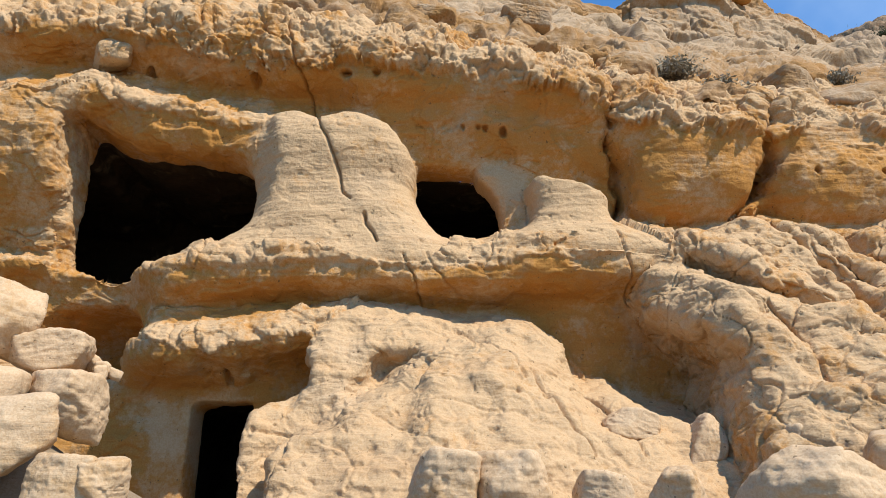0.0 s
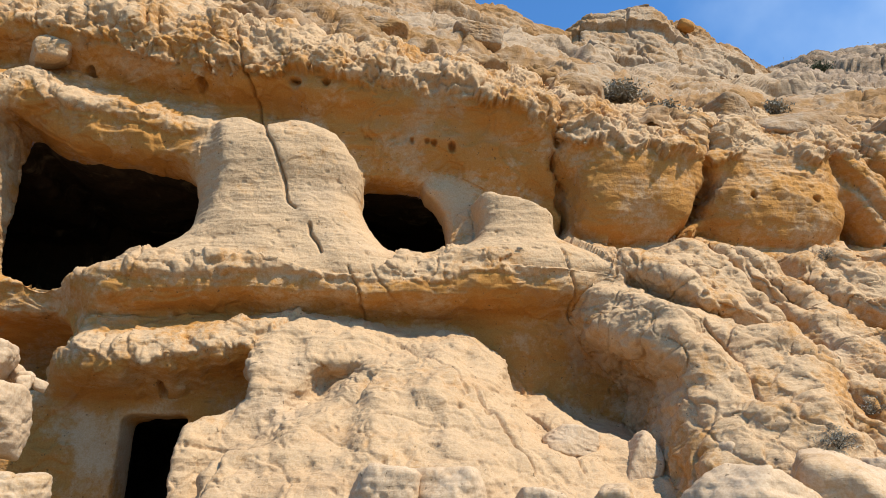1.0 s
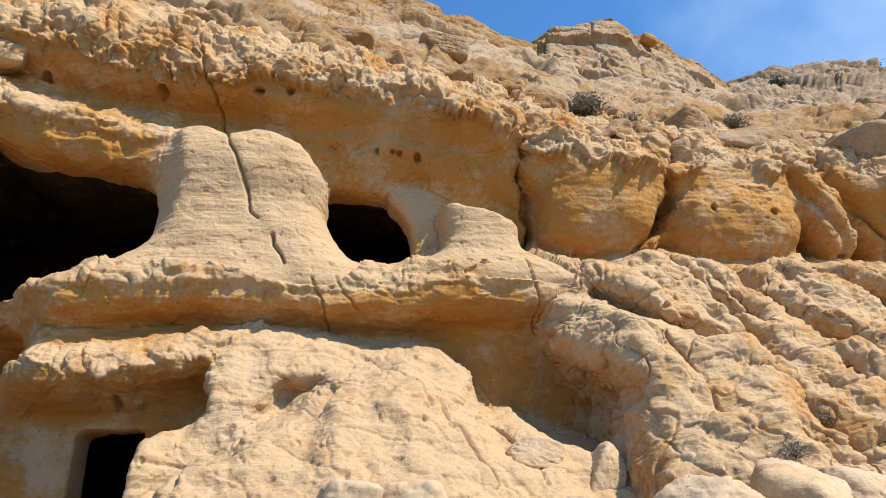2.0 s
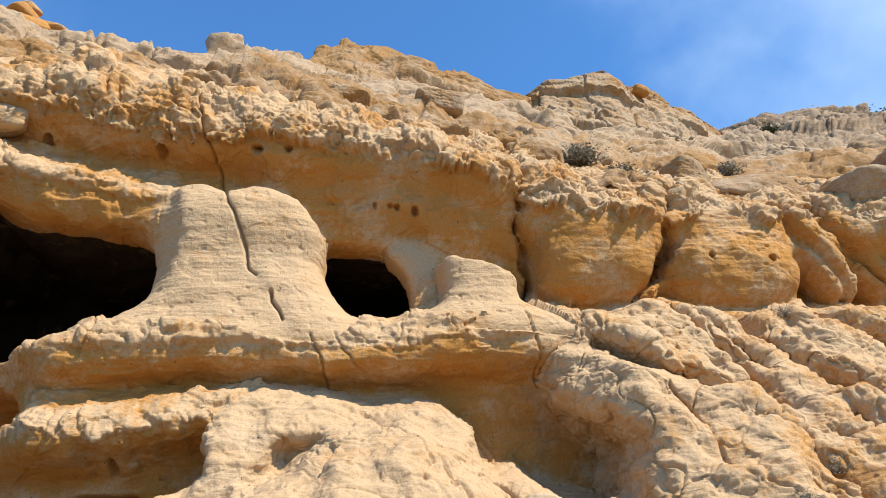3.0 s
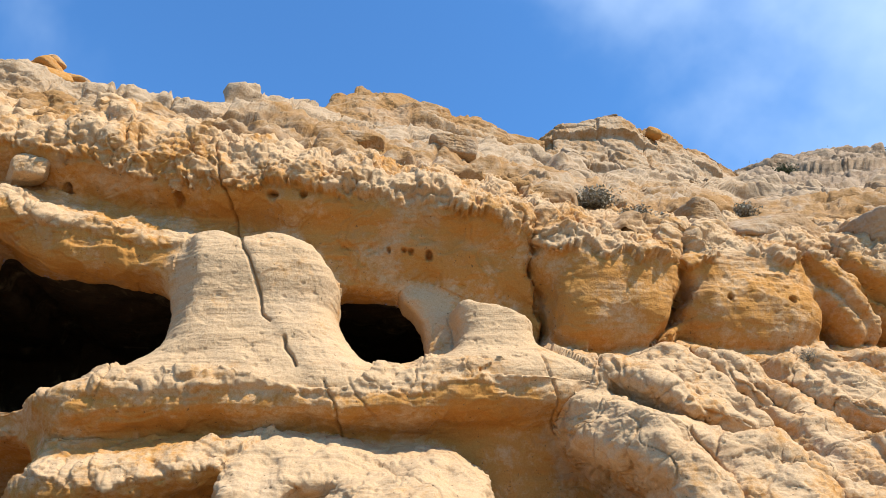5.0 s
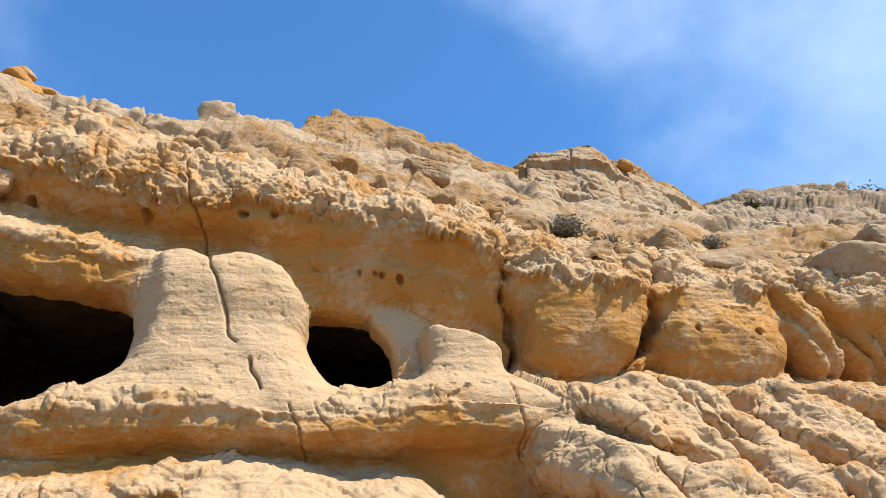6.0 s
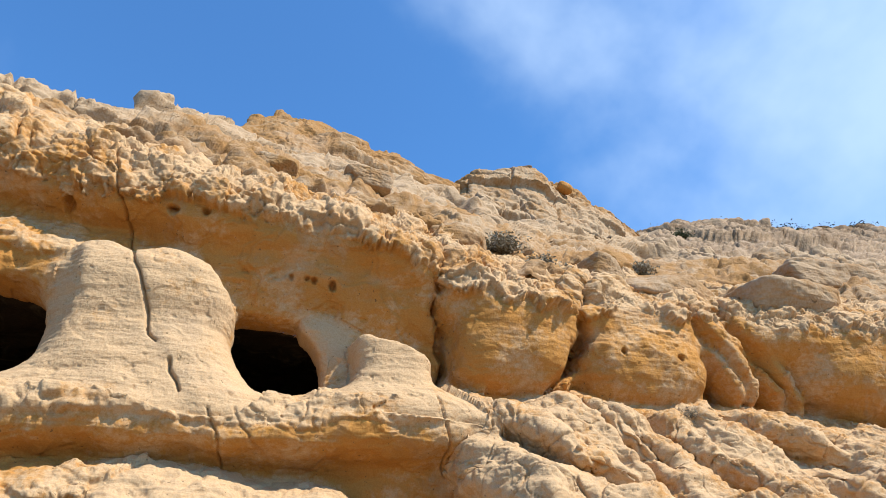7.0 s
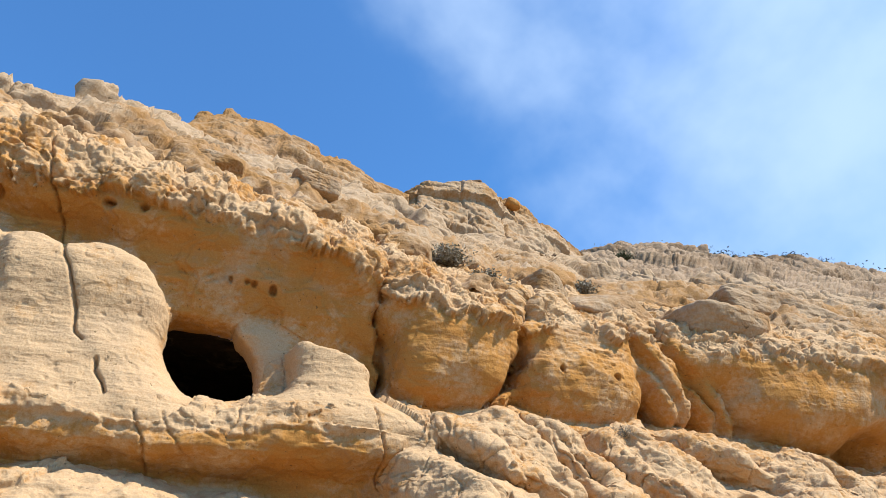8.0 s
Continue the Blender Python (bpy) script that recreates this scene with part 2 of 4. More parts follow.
# ---- the cliff's long lines: x along it, y into it, z up ----
SHELF_BACK = [(-5.87, 12.30, 3.23), (-3.55, 12.40, 3.46), (-2.46, 12.40, 3.75), (-0.25, 12.50, 4.07), (3.36, 12.60, 3.99), (5.33, 12.80, 4.24), (8.57, 13.00, 5.16)]
SHELF_LOW = [(-6.13, 12.7, 3.69), (-5.02, 11.29, 3.55), (-4.34, 11.1, 3.25), (-3.26, 11.1, 3.29), (-2.32, 11.19, 3.54), (-0.86, 12.5, 4.17), (3.36, 12.5, 4.28), (5.39, 12.8, 4.67), (8.62, 13.0, 5.39)]
SHELF_TOP = [(-6.24, 12.8, 4.13), (-5.08, 11.34, 3.95), (-4.6, 11.29, 4.04), (-3.24, 11.39, 4.14), (-1.97, 11.58, 4.42), (-0.87, 12.4, 4.57), (3.35, 12.4, 4.47), (5.37, 12.7, 4.86), (8.62, 12.9, 5.7)]
RECESS = [(-6.08, 13.00, 4.94), (-5.18, 12.10, 4.54), (-2.92, 12.30, 4.71), (-0.66, 12.40, 4.73), (1.20, 12.40, 4.78), (3.39, 12.40, 4.89), (5.39, 12.60, 5.27), (8.60, 12.80, 5.90)]
LIP_LOW = [(-6.13, 13.00, 5.28), (-5.05, 11.40, 4.77), (-2.71, 11.30, 4.85), (-0.62, 11.40, 4.87), (1.12, 11.40, 4.92), (3.09, 11.50, 5.11), (4.42, 11.90, 5.39), (6.68, 12.20, 5.58), (14.83, 12.40, 5.64)]
LIP_TOP = [(-7.25, 12.40, 5.63), (-6.04, 12.40, 5.39), (-5.16, 11.50, 5.26), (-4.73, 11.40, 5.45), (-2.79, 11.40, 5.57), (-0.64, 11.60, 5.42), (1.15, 11.50, 5.70), (2.68, 11.60, 5.95), (3.93, 11.80, 5.84), (6.74, 12.20, 6.16), (14.95, 12.40, 5.92)]
BASE = [(-7.61, 13.00, 5.91), (-5.24, 12.60, 5.95), (-3.09, 12.60, 6.18), (0.17, 12.60, 6.12), (1.82, 12.60, 6.41), (3.58, 13.00, 6.69), (4.70, 13.40, 6.47), (6.12, 13.40, 6.66), (7.17, 13.40, 6.66), (10.12, 13.40, 6.87), (12.70, 13.40, 6.69), (16.43, 13.60, 6.41)]
CAVE_TOP = [(-7.77, 12.00, 7.33), (-7.20, 12.20, 8.73), (-5.23, 12.20, 7.89), (-3.80, 12.30, 7.60), (-2.51, 12.50, 7.70), (-0.45, 12.70, 7.86), (1.11, 12.90, 7.70), (2.43, 12.70, 7.30), (3.59, 12.90, 7.14), (4.62, 12.60, 7.01), (5.97, 12.90, 7.01), (6.90, 12.70, 7.05), (9.76, 12.70, 7.41), (12.24, 12.60, 7.37), (15.64, 12.60, 7.00)]
RIDGE = [(-8.58, 11.9, 8.93), (-7.71, 11.9, 9.02), (-7.04, 11.9, 9.36), (-6.63, 12.0, 8.96), (-5.14, 12.0, 8.6), (-4.26, 12.1, 8.42), (-3.51, 12.2, 8.48), (-2.59, 12.6, 8.7), (-0.5, 12.5, 8.45), (1.3, 12.3, 8.34), (3.27, 12.2, 7.91), (4.53, 12.1, 7.32), (6.47, 12.3, 7.3), (7.51, 12.2, 7.85), (9.64, 12.4, 7.53), (12.01, 12.1, 7.72), (15.35, 12.0, 7.5)]
GROOVE = [(-9.25, 12.7, 9.91), (-7.61, 12.8, 10.18), (-5.56, 12.8, 9.69), (-4.57, 12.8, 9.42), (-2.91, 12.9, 9.28), (-0.5, 12.3, 8.85), (1.3, 12.1, 8.86), (3.25, 12.0, 8.3), (4.51, 11.9, 7.55), (6.49, 12.2, 7.59), (7.44, 12.0, 8.01), (9.68, 12.3, 7.91), (11.95, 11.9, 7.91), (15.17, 11.7, 7.66)]
CRUST_LOW = [(-8.89, 11.9, 10.45), (-7.22, 11.9, 10.42), (-5.29, 12.0, 9.84), (-4.39, 12.1, 9.65), (-2.78, 12.1, 9.51), (-0.49, 11.9, 9.25), (1.28, 11.8, 9.06), (3.22, 11.8, 8.43), (4.47, 11.7, 7.75), (6.44, 12.0, 7.8), (7.42, 11.9, 8.19), (9.66, 12.2, 8.11), (11.92, 11.8, 8.03), (15.18, 11.6, 7.87)]
CRUST_TOP = [(-7.14, 11.90, 10.58), (-5.33, 11.90, 10.80), (-2.81, 12.00, 10.33), (-0.74, 12.00, 10.34), (0.79, 11.90, 9.75), (2.41, 11.90, 9.24), (3.97, 12.10, 9.00), (5.78, 12.20, 8.69), (7.76, 12.40, 8.70), (7.64, 12.20, 9.16), (10.03, 12.60, 9.07), (12.40, 12.20, 9.01), (15.85, 12.00, 8.94)]
TERRACE = [(-8.38, 13.50, 12.94), (-6.20, 13.50, 12.88), (-4.47, 13.50, 12.62), (-2.22, 13.80, 12.19), (0.54, 14.50, 12.21), (2.88, 14.00, 11.25), (4.69, 14.00, 10.97), (6.72, 14.00, 10.21), (9.17, 14.50, 10.32), (8.79, 14.00, 10.45), (11.62, 14.50, 10.56), (14.85, 14.50, 10.80), (18.66, 14.00, 10.57)]
FOOT = [(-20, 12.5, -1.0), (30, 12.6, -1.0)]
LOW = [(-20, 12.4, 1.0), (-3, 12.4, 1.0), (30, 12.8, 1.0)]
CROWN = [(x, y + 2.5, z + 0.9) for x, y, z in TERRACE]
CLIFF_LINES = [FOOT, LOW, SHELF_BACK, SHELF_LOW, SHELF_TOP, RECESS, LIP_LOW, LIP_TOP, BASE, CAVE_TOP, RIDGE, GROOVE, CRUST_LOW, CRUST_TOP, TERRACE, CROWN]
LO, HI, H = np.array([-10.6, 7.6, 0.6]), np.array([17.6, 18.8, 12.6]), 0.1


def cliff_table():
    """How far into the hill the bare cliff face lies, over x and z (steps of H)."""
    xs, zs = np.arange(LO[0], HI[0] + H, H), np.arange(LO[2], HI[2] + H, H)
    Y, Z = [], []
    for rail in CLIFF_LINES:
        r = np.array(sorted(rail))
        Y.append(blur(np.interp(xs, r[:, 0], r[:, 1]), 2, 0))
        Z.append(blur(np.interp(xs, r[:, 0], r[:, 2]), 2, 0))
    Y, Z = np.array(Y), np.maximum.accumulate(np.array(Z) + 1e-3 * np.arange(len(Y))[:, None], axis=0)
    D = np.stack([np.interp(zs, Z[:, i], Y[:, i]) for i in range(len(xs))])
    return xs, zs, blur(D, 1, 1)


XS, ZS, CLIFF = cliff_table()


def table(x, z):
    i = np.clip((x - LO[0]) / H, 0, len(XS) - 1.001)
    k = np.clip((z - LO[2]) / H, 0, len(ZS) - 1.001)
    i0, k0 = i.astype(int), k.astype(int)
    a, c = i - i0, k - k0
    return (CLIFF[i0, k0] * (1 - a) * (1 - c) + CLIFF[i0 + 1, k0] * a * (1 - c) + CLIFF[i0, k0 + 1] * (1 - a) * c + CLIFF[i0 + 1, k0 + 1] * a * c)


def slab(v, lo, hi):
    return np.abs(v - 0.5 * (lo + hi)) - 0.5 * (hi - lo)


def egg(x, y, z, c, r):
    q = np.sqrt(((x - c[0]) / r[0]) ** 2 + ((y - c[1]) / r[1]) ** 2 + ((z - c[2]) / r[2]) ** 2)
    return (q - 1) * min(r)


def f_wall(x, y, z):
    f = (table(x, z) - y) * 0.7
    # rounded overhanging bulges with clefts between them
    for c, r in BULGES:
        q = (np.abs((x - c[0]) / r[0]) ** 3.6 + np.abs((y - c[1]) / r[1]) ** 2.4 + np.abs((z - c[2]) / r[2]) ** 2.3) ** (1 / 3)
        f = smin(f, (q - 1) * min(r), 0.22)
    for (ax, az), (bx, bz), y0, r in LEANING:
        s = np.clip(((x - ax) * (bx - ax) + (z - az) * (bz - az)) / ((bx - ax) ** 2 + (bz - az) ** 2), 0, 1)
        q = np.hypot(x - ax - s * (bx - ax), z - az - s * (bz - az))
        f = smin(f, np.sqrt(q * q + ((y - y0 - 0.5 * s) * 0.6) ** 2) - r * (0.7 + 0.5 * s * (2 - s)), 0.12)
    for pts, w, d in CLEFTS:
        near = near_line(x + 0.10 * np.sin(z * 3.3) + 0.05 * np.sin(z * 7.9 + 1), z, pts)
        f = f + d * np.exp(-(near / w) ** 2) * 0.7
    # hollow beside the door and the one high up
    f = smax(f, -egg(x, y, z, (-6.75, 12.8, 4.1), (1.3, 2.2, 0.78)), 0.2)
    f = smax(f, -egg(x, y, z, (-3.1, 12.9, 11.75), (1.05, 1.0, 0.38)), 0.12)
    f = smax(f, -egg(x, y, z, (16.2, 12.2, 6.2), (1.3, 2.2, 0.75)), 0.2)
    # big chamber and the smaller one
    roof = line(x, [(-7.7, 8.85), (-7.26, 8.75), (-6.73, 8.35), (-5.98, 7.98), (-4.72, 7.84), (-4.02, 7.7), (-2.8, 7.5)])
    left = line(z, [(5.4, -7.6), (6.5, -7.75), (7.8, -7.7), (9.0, -7.6)])
    void = smax(smax(left - x, x + 2.6, 0.3), smax(line(x, [(-7, 5.45), (-6, 5.3), (-5.2, 5.35), (-4.6, 5.52), (-3, 5.75)]) - z, z - roof, 0.25), 0.35)
    f = smax(f, -smax(void, slab(y, 8.0, 18.3), 0.2), 0.18)
    void = smax(slab(x, -0.75, 1.2), smax(6.0 - z, z - 7.72, 0.2), 0.4)
    f = smax(f, -smax(void, slab(y, 11.3, 17.5), 0.2), 0.12)
    for x0, x1, y0, z0, z1 in ((-10.2, -2.3, 13.3, 5.2, 8.2), (-1.5, 2.9, 13.5, 5.9, 7.9), (-5.6, -2.6, 13.2, 1.0, 3.1)):
        room = smax(slab(x, x0, x1), smax(slab(y, y0, 18.3), slab(z, z0, z1), 0.3), 0.3)
        f = smax(f, -room, 0.12)
    # doorway, cut square
    void = np.maximum(np.abs(x + 3.95) - 0.54, np.maximum(z - 2.98, 0.9 - z))
    return smax(f, -np.maximum(void, slab(y, 10, 14.5)), 0.05)


LEANING = [((9.45, 8.15), (10.2, 6.9), 12.55, 0.42), ((10.55, 7.9), (11.5, 6.7), 12.8, 0.42)]
BULGES = [((4.82, 13.2, 7.45), (1.52, 1.45, 1.3)), ((7.75, 13.2, 7.2), (1.62, 1.32, 1.1)), ((14.2, 13.6, 7.6), (2.6, 1.9, 1.3))]
CLEFTS = [([(3.25, 9.2), (3.4, 7.3), (3.43, 6.4)], 0.075, 0.5), ([(6.5, 8.9), (6.35, 7.6), (5.75, 6.7), (5.7, 6.3)], 0.09, 0.6),
          ([(9.1, 8.5), (9.7, 7.5), (10.3, 6.6)], 0.12, 0.25), ([(9.9, 8.6), (10.8, 7.4), (11.6, 6.5)], 0.12, 0.35)]


def f_pillar(x, y, z):
    left = line(z, [(5.2, -5.3), (5.7, -4.5), (6.0, -3.95), (6.3, -3.74), (6.8, -3.70), (7.3, -3.78), (7.8, -3.98), (8.2, -4.2), (8.6, -4.35)])
    right = line(z, [(5.2, 0.7), (5.6, 0.32), (5.9, -0.08), (6.2, -0.40), (6.6, -0.68), (7.0, -0.76), (7.5, -0.62), (7.9, -0.66), (8.6, -0.8)])
    a, cx = 0.5 * (right - left), 0.5 * (right + left)
    b = line(z, [(5.2, 1.20), (5.6, 1.18), (5.95, 1.10), (6.4, 0.98), (7.0, 0.92), (7.6, 1.02), (8.1, 0.98), (8.6, 0.7)])
    q = ((np.abs(x - cx) / a) ** 3.2 + (np.abs(y - 12.65) / b) ** 3.2) ** (1 / 3.2)
    f = (q - 1) * b
    # the flank that turns away from the sun
    arris = line(z, [(5.3, -5.2), (5.7, -4.3), (5.95, -3.7), (6.2, -3.3), (6.6, -3.14), (7.3, -3.10), (8.0, -3.18), (8.6, -3.35)])
    f = smax(f, (arris - x) * 0.76 - (y - 12.65 + b) * 0.64, 0.06)
    top = line(x, [(-4.4, 8.25), (-4.1, 8.3), (-3.7, 8.38), (-3.3, 8.56), (-2.9, 8.6), (-2.6, 8.46), (-2.4, 8.38), (-2.0, 8.5), (-1.5, 8.42), (-1.1, 8.17), (-0.8, 7.8), (-0.55, 7.3)], 0.06)
    f = smax(f, (z - top) * 0.9, 0.16)
    # the half beyond the crack stands a little proud
    split = line(z, [(5.5, -1.1), (6.2, -1.5), (6.57, -1.76), (7.28, -2.06), (8.06, -2.37), (8.7, -2.6)])
    f = f - 0.05 * step(x - split, 0.0, 0.12)
    return smax(smax(f, y - 13.4, 0.1), 5.3 - z, 0.1)


def f_stub(x, y, z):
    # the low block beside the small chamber, on a spreading foot
    top = line(x, [(1.4, 7.05), (1.62, 7.16), (1.8, 7.16), (2.1, 7.05), (2.6, 6.97), (3.0, 6.82), (3.2, 6.6)], 0.06)
    a = line(z, [(5.5, 1.95), (5.8, 1.62), (5.98, 1.22), (6.12, 0.92), (6.28, 0.76), (6.5, 0.70), (6.8, 0.76), (7.2, 0.82)], 0.06)
    q = ((np.abs(x - 2.38) / a) ** 3.6 + (np.abs(y - 12.58) / (0.62 + 0.24 * a)) ** 3.6) ** (1 / 3.6)
    f = smax((q - 1) * 0.75, z - top, 0.12)
    # the shaded side wall of the chamber that it leans on
    side = line(z, [(5.9, 0.95), (6.3, 1.12), (6.8, 1.12), (7.2, 0.95), (7.6, 0.6)]) + 0.3 * np.maximum(12.6 - y, 0) - x
    f = smin(f, smax(smax(side, x - 2.9, 0.1), smax(slab(y, 12.72, 13.6), z - 7.8, 0.06), 0.1), 0.06)
    return smax(f, 5.5 - z, 0.1)


def f_jamb(x, y, z):
    # the narrow wall that closes the big chamber
    right = line(z, [(5.2, -7.4), (5.8, -7.5), (6.9, -7.6), (7.9, -7.56), (8.6, -7.6), (8.9, -7.4), (9.3, -7.0)])
    front = line(z + 0.25 * (x + 8), [(5.2, 13.1), (6.3, 12.9), (6.9, 12.55), (7.4, 11.95), (8.2, 11.72), (9.0, 11.9)])
    f = smax(smax(x - right, -9.6 - x, 0.2), smax((front - y) * 0.9, y - 13.4, 0.1), 0.16)
    return smax(smax(f, z - line(x, [(-9.5, 8.7), (-8.6, 8.95), (-7.7, 9.0), (-7.05, 9.3), (-6.8, 9.0)]), 0.15), 5.2 - z, 0.3)


def f_mound(x, y, z):
    top = line(x, [(-3.3, 2.3), (-2.9, 2.62), (-2.45, 2.95), (-2.25, 3.9), (-1.7, 4.35), (-0.93, 4.55), (-0.3, 4.42), (0.35, 4.30), (1.14, 4.36), (1.6, 4.15), (1.9, 3.8), (2.15, 3.05), (2.8, 2.82), (3.22, 2.45), (4.17, 2.1), (5.5, 1.7), (7, 1.0)])
    ytop = line(x, [(-3, 10.6), (-2.3, 11.3), (-0.9, 11.9), (1.1, 11.9), (2.0, 11.6), (2.9, 11.0), (4.2, 10.5)])
    u = top - z
    lean = line(x, [(-3.2, 0.22), (-1.7, 0.30), (-1.0, 0.66), (0.0, 0.78), (6, 0.78)])
    d = np.where(u > 0, ytop - lean * u - 0.25 * np.sqrt(np.maximum(u, 0)), ytop + 3 * -u)
    edge = line(z, [(0.0, -3.0), (2.4, -3.05), (2.65, -2.95), (3.0, -2.22), (3.45, -2.12), (3.8, -2.6), (4.1, -2.7), (4.5, -1.9)])
    f = smax((d - y) * 0.75, edge - x, 0.15)
    f = smax(f, -egg(x, y, z, (-0.90, 10.55, 3.28), (0.46, 1.05, 0.50)), 0.1)
    f = smax(f, -egg(x, y, z, (-1.25, 10.3, 2.95), (0.46, 0.95, 0.55)), 0.08)
    f = smax(f, -egg(x, y, z, (-0.58, 10.7, 3.5), (0.34, 0.8, 0.26)), 0.08)
    # the swelling in front of it
    top = line(x, [(-2.6, 1.7), (-2.2, 2.12), (-1.49, 2.5), (-0.85, 2.86), (-0.5, 3.05), (-0.25, 3.5), (0.2, 3.8), (0.9, 3.7), (1.6, 3.0), (2.4, 2.2), (3.4, 1.7), (5, 1.0)])
    ytop = line(x, [(-2.2, 9.95), (-0.5, 10.5), (0.2, 11.0), (1.5, 10.6), (3, 10.0)])
    u = top - z
    d = np.where(u > 0, ytop - 0.62 * u - 0.3 * np.sqrt(np.maximum(u, 0)), ytop + 2.5 * -u)
    f = smin(f, smax((d - y) * 0.75, -2.4 - x, 0.3), 0.12)
    return smax(f, y - 13, 0.1)


def f_slope(x, y, z):
    top = line(x, [(3.0, 4.3), (3.7, 5.2), (4.1, 5.75), (4.6, 5.95), (6.4, 6.1), (7.2, 6.0), (9, 6.15), (12, 5.95), (14.5, 5.6), (20, 5.2)])
    bx, bz = np.broadcast_arrays(x, z)
    wob = 0.50 * fbm(np.stack([bx * 0.75 + bz * 0.6, bx * 0 + 3.3, bz * 0.34 - bx * 0.28], -1).reshape(-1, 3), 3).reshape(bx.shape)
    u = top - z
    d = np.where(u > 0, 12.1 - 0.66 * u - 0.32 * np.sqrt(np.maximum(u, 0)), 12.1 + 2.2 * -u) + wob
    for pts, w, dep in GULLIES:
        d = d + 1.45 * dep * np.exp(-(near_line(x, z, pts) / w) ** 2)
    edge = line(z, [(0.0, 3.6), (2.2, 4.15), (3.4, 4.6), (3.8, 4.15), (4.5, 3.5), (5.2, 3.3), (5.8, 3.6)])
    f = smax((d - y) * 0.75, edge - x + 0.25 * wob, 0.2)
    return smax(f, y - 13.4, 0.1)


GULLIES = [([(5.9, 6.1), (6.6, 5.0), (7.0, 4.3)], 0.13, 0.35), ([(6.3, 6.1), (7.0, 5.1), (7.3, 4.6)], 0.08, 0.25), ([(7.2, 6.0), (7.8, 4.9), (8.6, 4.1)], 0.22, 0.6),
           ([(4.3, 5.3), (5.2, 4.5), (6.2, 4.2), (6.9, 3.9)], 0.16, 0.45), ([(9.0, 5.9), (10.2, 5.2), (11.4, 4.9)], 0.2, 0.45), ([(6.6, 3.3), (6.8, 2.6), (6.9, 2.0)], 0.1, 0.3),
           ([(8.0, 3.6), (8.4, 2.8), (8.3, 2.0)], 0.12, 0.3)]
FIELDS = [("cliff_face", f_wall), ("rock_pillar", f_pillar), ("rock_block", f_stub), ("chamber_jamb", f_jamb), ("rock_mound", f_mound), ("rock_slope", f_slope)]


def solid(x, y, z):
    out = f_wall(x, y, z)
    for (_, f), k in zip(FIELDS[1:], (0.22, 0.12, 0.2, 0.15, 0.18)):
        out = smin(out, f(x, y, z), k)
    return out


def height(rail, x):
    r = np.array(sorted(rail))
    return np.interp(x, r[:, 0], r[:, 2])


def crust(v):
    """Where the hard bleached crust still covers the softer rock: a ragged skin over the brows and ledges."""
    x, y, z = v.T
    rag = 0.15 * fbm(v * np.array([1.0, 1.0, 0.6]) + 60, 6, 0.68)
    m = step(z - height(CRUST_LOW, x) - 0.18 + 1.6 * rag, -0.03, 0.03)
    lip = height(LIP_LOW, x)
    low = np.maximum(0, step(z - lip - 0.34 + 0.6 * rag, -0.03, 0.03) * step(z - lip, 1.15, 1.0) * (x < 4.2))
    low = np.maximum(low, step(z - height(SHELF_LOW, x) - 0.42 + 0.9 * rag, -0.03, 0.03) * step(z - height(SHELF_TOP, x), 0.25, 0.1) * (x < -1.5) * (x > -5.3))
    low = np.maximum(low, step(z - height(RIDGE, x) + 0.15 + 0.5 * rag, -0.03, 0.03) * step(z - height(RIDGE, x), 0.3, 0.2) * (x < -3.6))
    return m, low


